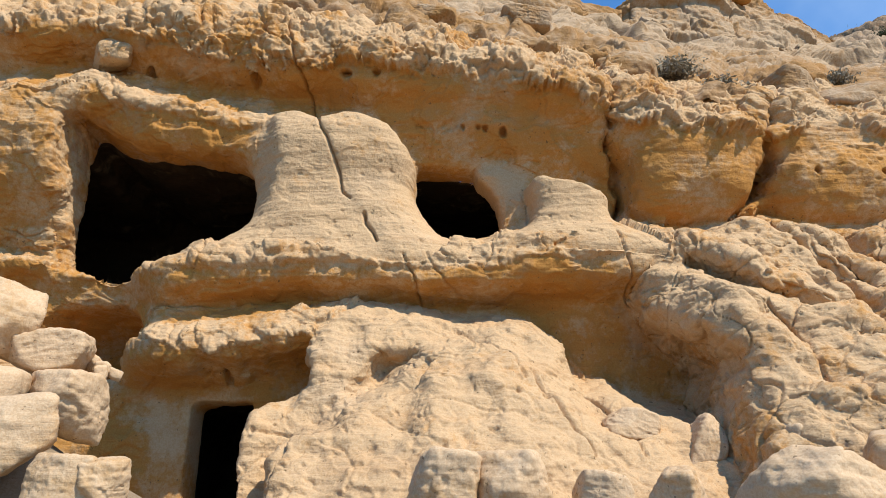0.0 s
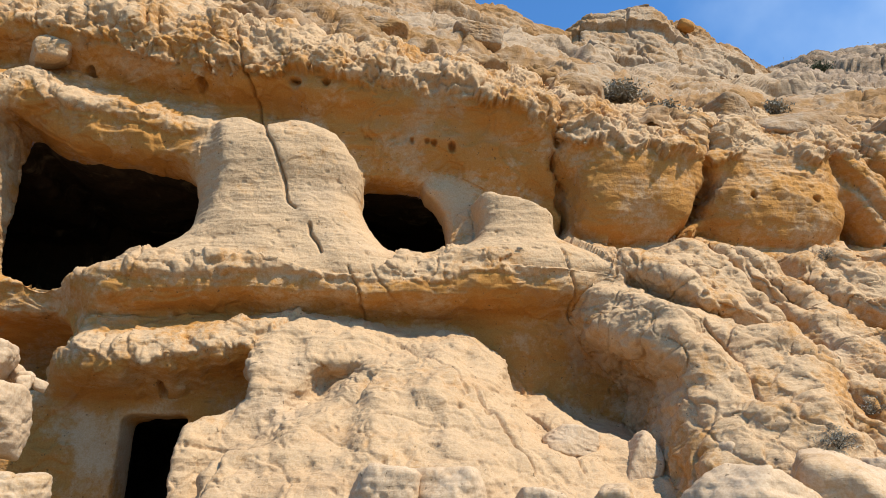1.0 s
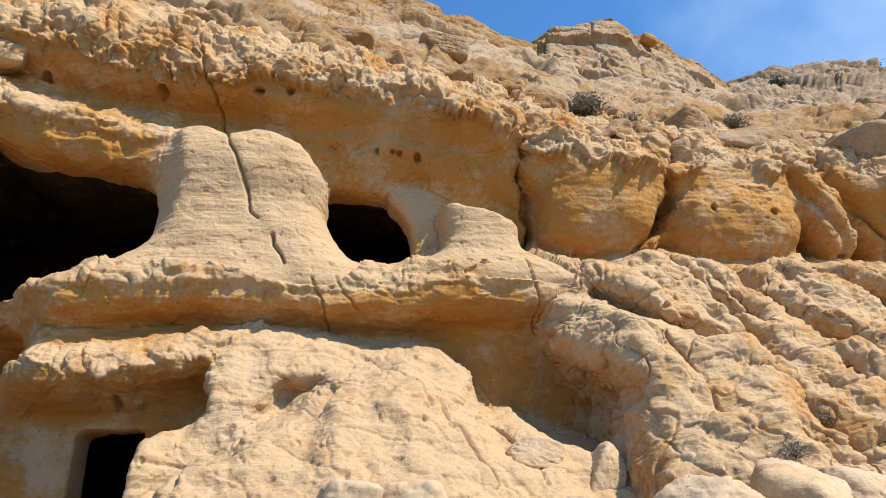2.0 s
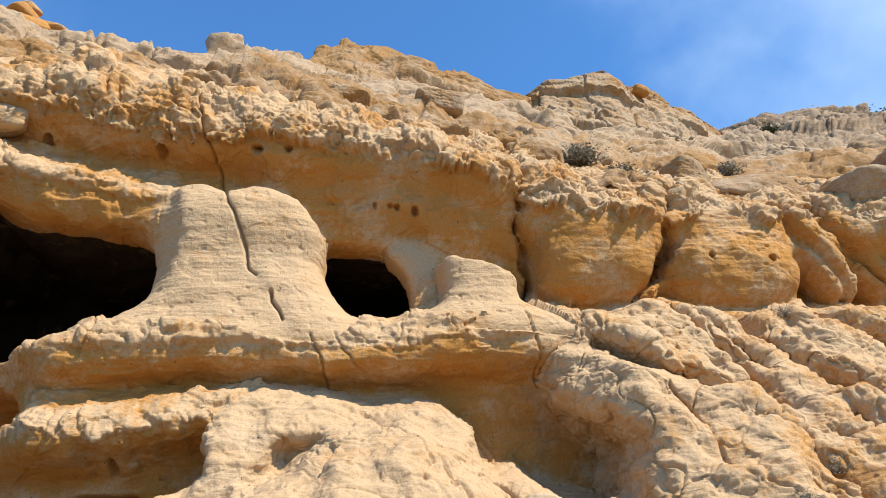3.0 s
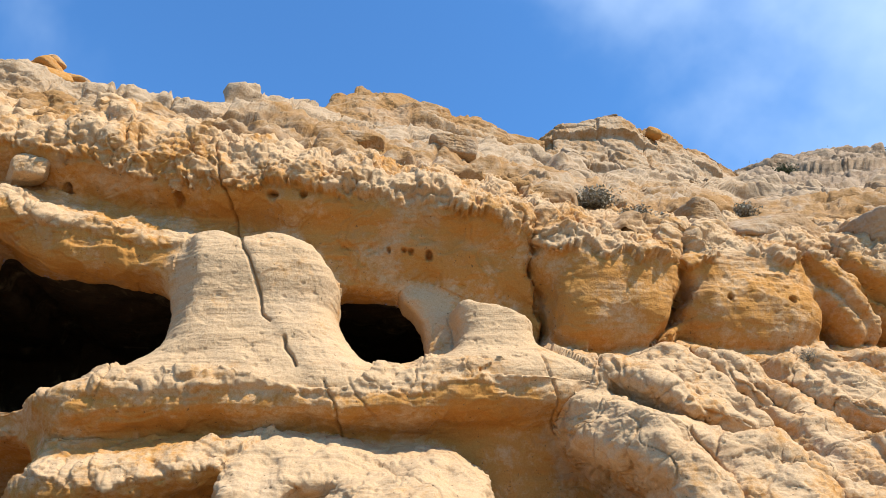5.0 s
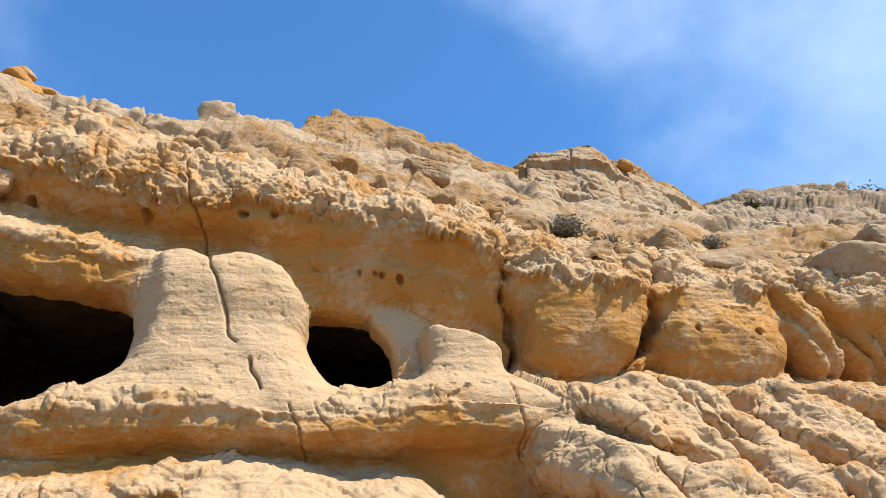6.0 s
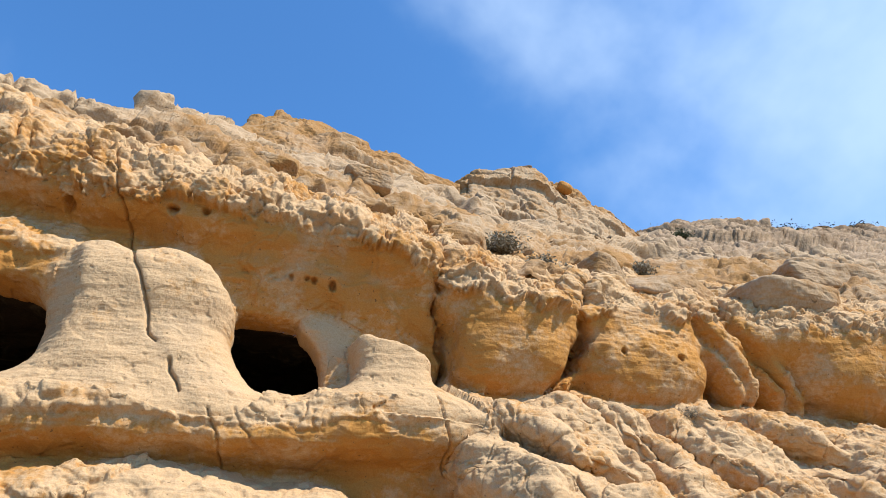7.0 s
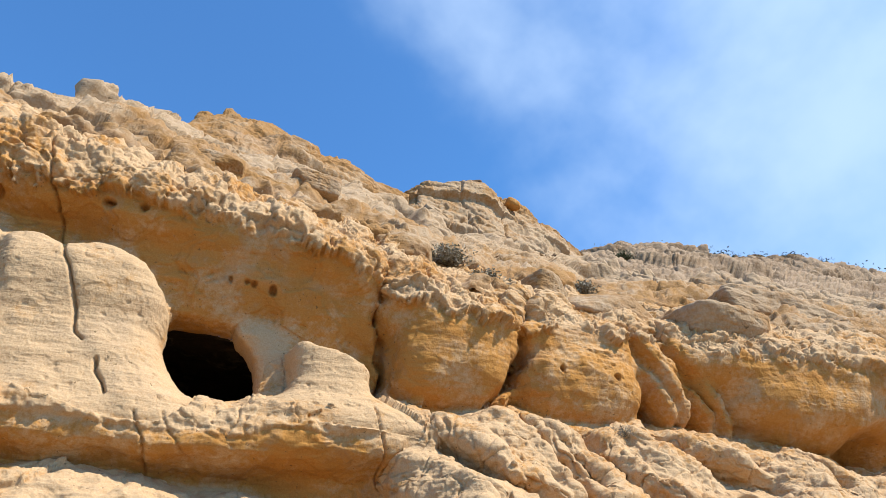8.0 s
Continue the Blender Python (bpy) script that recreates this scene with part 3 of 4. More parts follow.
def roughen(v, quads, which, fields):
    """Fine relief along the normals, and how bleached each spot is."""
    n = normals(v, quads)
    x, y, z = v.T
    brow, ledge = (m * (which == 0) for m in crust(v))
    skin = np.maximum(brow, ledge)
    up = step(n[:, 2], -0.2, 0.35)
    rough = np.where(which == 0, np.maximum(np.maximum(np.maximum(brow, 0.55 * ledge), 0.40 * up), 0.34 * step(gnoise(v * 0.6 + 90), -0.05, 0.3) * step(z, 7.9, 8.4)), np.array([0, 0.08, 0.06, 0.25, 0.26, 0.30])[which] + 0.10 * up)
    big = np.array([0.08, 0.045, 0.035, 0.08, 0.13, 0.15])[which]
    d = big * fbm(v * 0.9, 3)
    d += big * 0.6 * rough * ridged(v * np.array([1.0, 1.0, 1.5]) + 4, 3, 0.45)
    d += (0.014 + 0.03 * rough) * fbm(v * np.array([0.6, 0.6, 4.5]) + 5, 4, 0.6)
    d += np.minimum(rough, 0.75) * 0.026 * ridged(v * np.array([2.6, 2.6, 3.8]) + 9, 5, 0.6)
    d += 0.06 * brow + 0.035 * ledge
    gap, mark = blocks(x * 1.0 + 0.6 * gnoise(v * 1.1 + 20) + 0.2 * gnoise(v * 4 + 20), z * 0.8 + 0.5 * gnoise(v * 1.1 + 25))
    d += np.maximum(brow, 0.3 * (which == 5)) * (0.20 * (mark - 0.5) - 0.06 * step(gap, 0.07, 0.02))
    d -= rough * 0.03 * step(gnoise(v * 2.8 + 40), 0.36, 0.5) * (which != 1)
    d -= (0.015 + 0.05 * rough) * step(gnoise(v * np.array([6.0, 6, 9]) + 80), 0.5, 0.62)
    # flaked plates with sharp broken rims
    flake = np.where(which == 0, 0.35 + 0.65 * rough - 0.2 * step(x, 3.2, 3.8), np.array([0, 0.16, 0.14, 0.45, 0.34, 0.42])[which])
    bend = v + 0.10 * np.stack([gnoise(v * 3.1 + 7), gnoise(v * 3.1 + 70), gnoise(v * 3.1 + 140)], 1)
    a, b = gnoise(bend * np.array([1.0, 1.0, 1.5]) + 210), gnoise(bend * np.array([2.3, 2.3, 3.2]) + 260)
    d += flake * (0.085 * step(a, 0.06, 0.10) - 0.065 * step(-a, 0.16, 0.20) + 0.04 * step(b, 0.12, 0.17) - 0.035 * step(-b, 0.22, 0.27))
    c = gnoise(bend * 5.5 + 310)
    d += flake * rough * 0.028 * (step(c, 0.1, 0.18) - step(-c, 0.2, 0.28))
    open_rock = (which >= 4) | (skin > 0.5)
    d -= open_rock * np.where(which == 4, 0.03, 0.07) * step(np.abs(gnoise(bend * np.array([0.75, 0.75, 0.55]) + 120)), 0.035, 0.0)
    d -= open_rock * np.where(which == 4, 0.02, 0.05) * step(np.abs(gnoise(bend * np.array([0.9, 0.9, 1.6]) + 160)), 0.03, 0.0)
    knobs = step(gnoise(v * 0.55 + 33), 0.12, 0.35) * (which == 5)
    d += knobs * 0.05 * ridged(v * 2.2 + 77, 3, 0.5)
    wx = x + 0.05 * gnoise(v * 2.2 + 3)
    for pts, w, dep in CRACKS:
        d -= dep * np.exp(-(near_line(wx, z, pts) / w) ** 2) * (y < 13.3)
    for hx, hz, r in HOLES:
        d -= 2.6 * r * np.exp(-(((wx - hx) ** 2 + (z + 0.04 * gnoise(v * 6 + 4) - hz) ** 2) / r ** 2) ** 3) * (y < 13.4)
    # the door's wall was cut flat
    flat = step(np.abs(x + 4.3) + 0.2 * gnoise(v * 1.4), 1.0, 0.8) * step(z + 0.25 * gnoise(v * 1.7 + 8), 3.15, 2.95) * (which == 0)
    d *= 1 - 0.85 * flat
    share = np.exp(-(fields - fields.min(axis=0)) / 0.12)
    tone = np.array([0.0, 1.10, 1.10, 0.80, 1.15, 0.82])[:, None] + 0 * share
    tone[0] = 0.22 + 0.40 * skin + 0.13 * up
    weather = (share * tone).sum(axis=0) / share.sum(axis=0)
    weather = weather * (1 - flat) + 0.75 * flat
    return v + n * d[:, None], weather


CRACKS = [([(-2.52, 8.5), (-2.37, 8.06), (-2.22, 7.7), (-2.06, 7.28), (-1.89, 6.7), (-1.76, 6.57)], 0.02, 0.13), ([(-1.50, 6.26), (-1.44, 6.05), (-1.32, 5.88), (-1.24, 5.68)], 0.022, 0.14),
          ([(-3.25, 10.6), (-3.1, 9.9), (-2.8, 9.3), (-2.68, 8.8)], 0.018, 0.12), ([(-0.75, 5.4), (-0.55, 5.0), (-0.45, 4.6)], 0.016, 0.08), ([(-0.35, 5.45), (-0.2, 5.1), (0.15, 4.85)], 0.015, 0.05),
          ([(3.05, 5.9), (3.2, 5.4), (3.3, 4.9), (3.6, 4.3)], 0.018, 0.08), ([(4.2, 9.0), (4.3, 8.4)], 0.03, 0.1), ([(5.2, 8.9), (5.3, 8.3)], 0.03, 0.12), ([(-5.2, 11.2), (-5.0, 10.6)], 0.03, 0.12),
          ([(-2.2, 2.15), (-2.3, 1.5)], 0.022, 0.09), ([(-1.55, 2.45), (-0.95, 2.75), (-0.55, 3.0), (-0.3, 3.4)], 0.03, 0.12), ([(-0.05, 2.0), (-0.08, 1.4)], 0.022, 0.09), ([(1.3, 3.2), (1.6, 2.5), (1.95, 1.9)], 0.024, 0.10),
          ([(-2.9, 2.3), (-2.2, 2.2), (-1.6, 2.35)], 0.02, 0.06), ([(0.75, 1.9), (0.8, 1.4)], 0.02, 0.08), ([(2.2, 2.9), (2.6, 2.4), (2.7, 1.9)], 0.024, 0.10), ([(0.2, 4.1), (0.9, 3.6), (1.2, 3.1)], 0.016, 0.06),
          ([(5.0, 4.2), (5.3, 3.5), (5.2, 2.8)], 0.026, 0.12), ([(6.4, 3.6), (7.2, 3.3), (8.2, 3.4)], 0.024, 0.10), ([(9.0, 4.6), (9.6, 3.8), (9.7, 3.0)], 0.026, 0.12)]
HOLES = [(1.15, 8.32, 0.075), (0.78, 8.40, 0.055), (0.66, 8.43, 0.04), (0.35, 8.45, 0.045), (7.1, 7.25, 0.06), (8.35, 7.2, 0.07), (-3.79, 3.37, 0.07), (1.42, 2.75, 0.05), (1.0, 2.85, 0.04), (-6.2, 9.85, 0.1), (-3.9, 9.55, 0.09), (-2.0, 9.5, 0.1), (-1.4, 9.5, 0.07)]


def build_cliff():
    x, y, z = (np.arange(a, b, H) for a, b in zip(LO, HI))
    F = solid(x[:, None, None], y[None, :, None], z[None, None, :])
    v, q = net(F.astype(np.float32), LO, H)
    v = relax(v, q, 1, 0.4)
    v, q = finer(v, q)
    v = relax(v, q, 1, 0.5)
    c = v[q].mean(axis=1)
    front = (c[:, 1] < np.where(c[:, 0] > 3.2, 13.8, 13.4)) & (c[:, 2] < 10.9) & (c[:, 0] < 14.6) & (c[:, 0] > -9.0)
    n, inner = len(v), q[~front]
    v, q = finer(v, q[front])
    q = np.concatenate([q, inner])
    fs = np.stack([f(*v.T) for _, f in FIELDS])
    which = np.argmin(fs, axis=0)
    v, weather = roughen(v, q, which, fs)
    face = np.median(which[q], axis=1).astype(int)
    return v, q, face, weather


V, Q, FACE, WEATHER = build_cliff()
cliff = tagged(new("cliff"), "tall ochre sandstone cliff with hand-cut chambers", "cliff", kind="structure")


def divide(v, quads, face):
    """Which named piece of the cliff each face belongs to."""
    x, y, z = v[quads].mean(axis=1).T
    names = np.array([n for n, _ in FIELDS], dtype=object)[face]
    wall = face == 0
    names[wall & (z < height(SHELF_TOP, x) + 0.15)] = "door_wall"
    names[wall & (z >= height(SHELF_TOP, x) + 0.15) & (z < height(BASE, x))] = "ledge"
    names[wall & (z >= height(GROOVE, x)) & (x < 3.35)] = "brow"
    high = wall & (z > height(BASE, x) - 0.1)
    for lo, hi, n in ((3.35, 6.1, "bulge_ochre"), (6.1, 9.4, "bulge_round"), (9.4, 11.6, "leaning_slabs"), (11.6, 30, "bulge_broad")):
        names[high & (x >= lo) & (x < hi)] = n
    # inner walls of chambers and doorway, split off to carry painted shade
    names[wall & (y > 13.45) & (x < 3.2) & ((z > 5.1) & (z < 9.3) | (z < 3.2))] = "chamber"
    return names


LABELS = {
    "cliff_face": "smooth hollowed ochre band under the brow", "rock_pillar": "pale wind-carved pillar split by a crack",
    "rock_block": "low pale block on a spreading foot", "chamber_jamb": "pale wall beside the big chamber",
    "rock_mound": "bleached rounded mound with a hollow", "rock_slope": "furrowed cream rock slope with gullies",
    "door_wall": "shaded wall with a cut doorway under a shelf", "ledge": "rounded ledge with a crust and orange underside",
    "brow": "rough bleached crust of the overhanging brow", "bulge_ochre": "bulging ochre rock with a cracked crust",
    "bulge_round": "rounded ochre bulge with small holes", "leaning_slabs": "slabs leaning in a cleft",
    "bulge_broad": "broad overhanging ochre bulge", "chamber": "inside of the cut chambers, its deep shade painted into the rock colour"}
PIECE = divide(V, Q, FACE)
# the chamber piece alone gets the rock with shade in its colour
for name, label in LABELS.items():
    if (PIECE == name).any():
        child(mesh_from(name, V, Q[PIECE == name], SHADE_ROCK if name == "chamber" else ROCK, WEATHER), cliff)["label"] = label

# ---- the hill above and behind ----


def loft(name, rails, nu, nv, u0, u1, material, amp, scale, weather, bands=0.0, seed=0.0, parent=None, hollows=()):
    """A rock face drawn through long lines that run across the hill, from its foot up; u is x / y."""
    us = np.linspace(u0, u1, nu)
    Y, Z = [], []
    for r in rails:
        r = np.array(sorted(r, key=lambda q: q[0] / q[1]))
        u = r[:, 0] / r[:, 1]
        Y.append(blur(np.interp(us, u, r[:, 1]), max(2, nu // 160), 0))
        Z.append(blur(np.interp(us, u, r[:, 2]), max(2, nu // 160), 0))
    Y, Z = np.array(Y), np.array(Z)
    along = np.linspace(0, len(rails) - 1, nv)
    k = np.minimum(along.astype(int), len(rails) - 2)
    s = (along - k)[:, None]
    y, z = Y[k] * (1 - s) + Y[k + 1] * s, Z[k] * (1 - s) + Z[k + 1] * s
    w = (np.array(weather)[k] * (1 - s[:, 0]) + np.array(weather)[k + 1] * s[:, 0])[:, None] + 0 * y
    v = np.stack([us[None, :] * y, y, z], -1).reshape(-1, 3)
    i = np.arange(nu * nv).reshape(nv, nu)
    q = np.stack([i[:-1, :-1], i[:-1, 1:], i[1:, 1:], i[1:, :-1]], -1).reshape(-1, 4)
    n = normals(v, q)
    p = v / scale + seed
    white = np.clip(w.ravel(), 0, 1)
    steep = step(1 - np.abs(n[:, 2]), 0.25, 0.6)
    d = amp * (0.9 * fbm(p * 0.5, 3) + 0.30 * ridged(p * np.array([1.2, 1.2, 1.4]) + 3, 4, 0.5))
    d += amp * bands * fbm(p * np.array([0.4, 0.4, 2.6]) + 7, 3)
    a, b = gnoise(p * np.array([0.7, 0.7, 0.9]) + 210), gnoise(p * np.array([1.7, 1.7, 2.4]) + 260)
    d += amp * (0.4 * step(a, 0.04, 0.10) - 0.4 * step(-a, 0.16, 0.22) + 0.25 * step(b, 0.12, 0.18) - 0.3 * step(-b, 0.2, 0.26))
    # joints cut the beds into upright blocks, and smaller ones into rubble
    bend = 0.22 * np.stack([gnoise(p * 1.3 + 5), gnoise(p * 1.3 + 55)])
    gap, mark = blocks(v[:, 0] / scale * 1.15 + bend[0], v[:, 2] / scale * 0.62 + bend[1], int(seed))
    d += amp * (0.25 + 0.75 * white) * ((mark - 0.5) * 0.9 - 0.8 * step(gap, 0.10, 0.02))
    gap, mark = blocks(v[:, 0] / scale * 3.1 + bend[1], v[:, 2] / scale * 2.6 + bend[0], int(seed) + 9)
    d += amp * 0.30 * ((mark - 0.5) * 0.8 - 0.4 * step(gap, 0.10, 0.03))
    d += amp * 0.10 * steep * white * ridged(p * np.array([1.6, 1.6, 0.35]) + 31, 4, 0.55)
    d += amp * 0.10 * ridged(p * 5.5 + 61, 3, 0.6)
    # hard beds stand out as ledges over softer ones
    beds = gnoise(np.stack([p[:, 0] * 0.10, p[:, 1] * 0.10, p[:, 2] * 0.95 + 0.25 * gnoise(p * 0.4)], 1) + 90)
    d += amp * 1.7 * (step(beds, -0.04, 0.04) - 0.5) * step(gnoise(p * 0.22 + 70), -0.35, 0.0)
    for hx, hz, rx, rz, deep in hollows:
        d -= deep * np.exp(-((v[:, 0] - hx) / rx) ** 4 - ((v[:, 2] - hz) / rz) ** 4)
    v = v + n * d[:, None] * 0.8
    v[:, 2] += 0.12 * amp * ridged(p * 1.9 + 23, 3)
    ob = mesh_from(name, v, q, material, np.clip(w.ravel() + 0.25 * gnoise(p * 0.6 + 50), -0.4, 1.3))
    return child(ob, parent) if parent else ob


BAND_BASE = [(-9.04, 14.50, 13.96), (-6.83, 14.80, 14.15), (-3.65, 15.50, 14.52), (-2.24, 18.00, 16.12), (-0.26, 20.00, 17.01), (3.04, 22.00, 18.11), (6.85, 23.00, 17.75), (9.26, 24.00, 17.56), (14.08, 26.00, 18.86), (20.01, 30.00, 21.26), (22.40, 25.00, 18.56), (26.80, 22.50, 17.07), (30.10, 20.50, 15.70)]
BAND_TOP = [(-9.86, 15.50, 15.62), (-7.47, 16.00, 15.63), (-5.40, 17.00, 16.21), (-3.26, 19.50, 18.12), (-2.09, 22.00, 19.65), (0.87, 23.50, 20.72), (4.27, 25.00, 21.44), (7.68, 27.00, 22.53), (10.19, 26.00, 20.00), (16.03, 29.00, 22.46), (22.45, 34.00, 25.97), (26.25, 29.00, 22.49), (32.64, 27.00, 21.38), (38.92, 26.00, 20.96)]
PEAK_A_BASE = [(-2.43, 23.00, 20.61), (-0.34, 24.00, 21.23), (2.47, 25.00, 21.85), (5.25, 26.00, 22.17), (8.25, 28.00, 23.25)]
PEAK_A_TOP = [(-2.76, 26.00, 23.43), (-2.08, 27.00, 25.21), (-0.73, 28.00, 27.04), (2.81, 28.00, 26.15), (3.53, 28.00, 25.24), (4.82, 28.00, 24.63), (8.86, 30.00, 24.99)]
PEAK_B_BASE = [(7.76, 29.00, 22.00), (11.70, 30.00, 22.46), (17.01, 31.00, 23.32), (22.73, 34.00, 24.09)]
PEAK_B_TOP = [(8.97, 33.00, 26.45), (10.25, 34.00, 28.33), (11.49, 34.00, 29.73), (15.53, 34.00, 30.70), (17.35, 35.00, 30.43), (19.70, 36.00, 30.51), (23.50, 38.00, 30.97), (28.31, 42.00, 32.15)]
FAR_BASE = [(26.66, 42.00, 30.30), (36.07, 40.00, 29.85), (45.71, 38.00, 28.86), (53.47, 36.00, 27.53)]
FAR_MID = [(31.86, 50.00, 36.76), (45.69, 50.00, 39.43), (61.28, 50.00, 40.57), (72.63, 48.00, 38.92)]
FAR_TOP = [(37.01, 58.00, 42.77), (40.79, 60.00, 45.87), (45.14, 60.00, 48.40), (51.93, 60.00, 49.22), (64.69, 60.00, 50.41), (74.97, 60.00, 52.28), (92.53, 60.00, 51.86)]
hill = tagged(new("hillside"), "stepped rocky hillside with pale bands and orange crags", "hillside", kind="structure")


def back(r, dy, dz):
    return [(x * (y + dy) / y, y + dy, z + dz) for x, y, z in r]


loft("hill_slope", [back(CRUST_TOP, 0.5, -0.3), back(TERRACE, 0.1, 0.0), [(x, y, z - (0.75 if -8 < x < -3 else 0.0)) for x, y, z in BAND_BASE], [(x, y, z - (0.1 if x < 0 else 0.2)) for x, y, z in BAND_TOP], back(BAND_TOP, 8, -1.5)], 660, 360, -1.0, 1.6, HILL, 0.36, 1.6, [0.45, 0.2, 0.6, 1.2, 0.2], 0.6, parent=hill, hollows=[(-3.2, 12.65, 1.15, 0.42, 1.6), (7.6, 20.2, 0.7, 1.2, 1.5)])["label"] = "rubble slope under a pale cracked rock band"
loft("crag", [back(PEAK_A_BASE, -3.0, -4.5), back(PEAK_A_BASE, 0.3, 0.0), back(PEAK_A_TOP, 0, -0.3), back(PEAK_A_TOP, 6, -1)], 260, 300, -0.11, 0.31, HILL, 0.36, 2.4, [0.3, 0.25, 0.1, -0.2], 0.3, 4.0, parent=hill)["label"] = "orange broken crag on the skyline"
loft("crag", [back(PEAK_B_BASE, -4, -5), PEAK_B_BASE, back(PEAK_B_TOP, -1, -1.5), back(PEAK_B_TOP, 0, -0.1), back(PEAK_B_TOP, 8, -1)], 320, 420, 0.265, 0.68, HILL, 0.38, 2.6, [0.3, 0.9, 0.6, 0.05, 0.0], 0.5, 8.0, parent=hill)["label"] = "pale and orange crag with a flat top"
loft("far_ridge", [back(FAR_BASE, -6, -5), FAR_MID, back(FAR_TOP, -2, -3.0), back(FAR_TOP, 0, -1.0), back(FAR_TOP, 25, -1)], 400, 220, 0.6, 1.75, FAR, 0.72, 2.8, [0.6, 0.9, 0.6, -0.3, -0.4], 0.4, 12.0, parent=hill)["label"] = "far grey rocky ridge"

# ---- ground ----


def build_ground():
    a = np.concatenate([-np.geomspace(4000, 14, 30), np.linspace(-12, 20, 161), np.geomspace(22, 4000, 30)])
    b = np.concatenate([-np.geomspace(4000, 6, 30), np.linspace(-4, 12.5, 84), np.geomspace(13, 4000, 24)])
    X, Y = np.meshgrid(a, b)
    v = np.stack([X, Y, 0 * X], -1).reshape(-1, 3)
    near = step(v[:, 1], 3.0, 9.0) * step(-np.abs(v[:, 0] - 3), -26, -18)
    v[:, 2] = 1.15 * near + 0.12 * near * fbm(v * 0.8, 4) + 0.02 * gnoise(v * 0.7)
    v[:, 2] += 1.2 * np.exp(-((v[:, 0] + 6.0) / 1.5) ** 2 - ((v[:, 1] - 9.2) / 1.4) ** 2)
    i = np.arange(len(v)).reshape(X.shape)
    q = np.stack([i[:-1, :-1], i[:-1, 1:], i[1:, 1:], i[1:, :-1]], -1).reshape(-1, 4)
    ob = mesh_from("ground", v, q, SHORE, np.full(len(v), 0.8))
    tagged(ob, "grey-brown stony shore below the cliff", "ground", kind="structure")


build_ground()

# ---- fallen rocks ----


def ball(n):
    """A sphere of quads: a cube's faces, n x n each, blown round."""
    a = np.tan(np.linspace(-math.pi / 4, math.pi / 4, n + 1))
    verts, quads = [], []
    for ax in range(3):
        for sgn in (-1, 1):
            A, B = np.meshgrid(a, a, indexing="ij")
            p = np.zeros((n + 1, n + 1, 3))
            p[..., ax], p[..., (ax + 1) % 3], p[..., (ax + 2) % 3] = sgn, A, B * sgn
            i = np.arange((n + 1) ** 2).reshape(n + 1, n + 1) + len(verts) * (n + 1) ** 2
            verts.append(p.reshape(-1, 3))
            quads.append(np.stack([i[:-1, :-1], i[1:, :-1], i[1:, 1:], i[:-1, 1:]], -1).reshape(-1, 4))
    v, q = np.concatenate(verts), np.concatenate(quads)
    key, first, inv = np.unique(np.round(v, 5), axis=0, return_index=True, return_inverse=True)
    v, q = v[first], inv.reshape(-1)[q]
    return v / np.linalg.norm(v, axis=1)[:, None], q


def rock(name, at, size, turn=(0, 0, 0), seed=0, n=20, facets=9, hard=0.055, material=None, weather=0.9):
    """A broken boulder: a body cut by flat faces whose edges are worn round, with a pitted skin."""
    rng = np.random.default_rng(seed)
    way, q = ball(n)
    f = rng.normal(size=(facets, 3))
    f /= np.linalg.norm(f, axis=1)[:, None]
    f = np.concatenate([f, np.eye(3), -np.eye(3)])
    reach = np.concatenate([rng.uniform(0.78, 1.0, facets), np.full(6, 0.95)])
    dot = np.maximum(way @ f.T, 1e-3) / reach
    r = 1 / (np.sum(dot ** (1 / hard), axis=1) ** hard)
    v = way * r[:, None] * np.array(size)
    k = min(size)
    nrm = normals(v, q)
    p = v / k + seed * 3.7
    d = k * (0.06 * fbm(p * 0.8, 3) + 0.03 * ridged(p * 2.2 + 5, 4, 0.6) + 0.03 * fbm(p * np.array([0.8, 0.8, 5]), 3) - 0.05 * step(gnoise(p * 3 + 9), 0.35, 0.55))
    ob = mesh_from(name, v + nrm * d[:, None], q, material or PALE, np.full(len(v), weather))
    ob.matrix_world = pose(*at, *turn)
    return ob


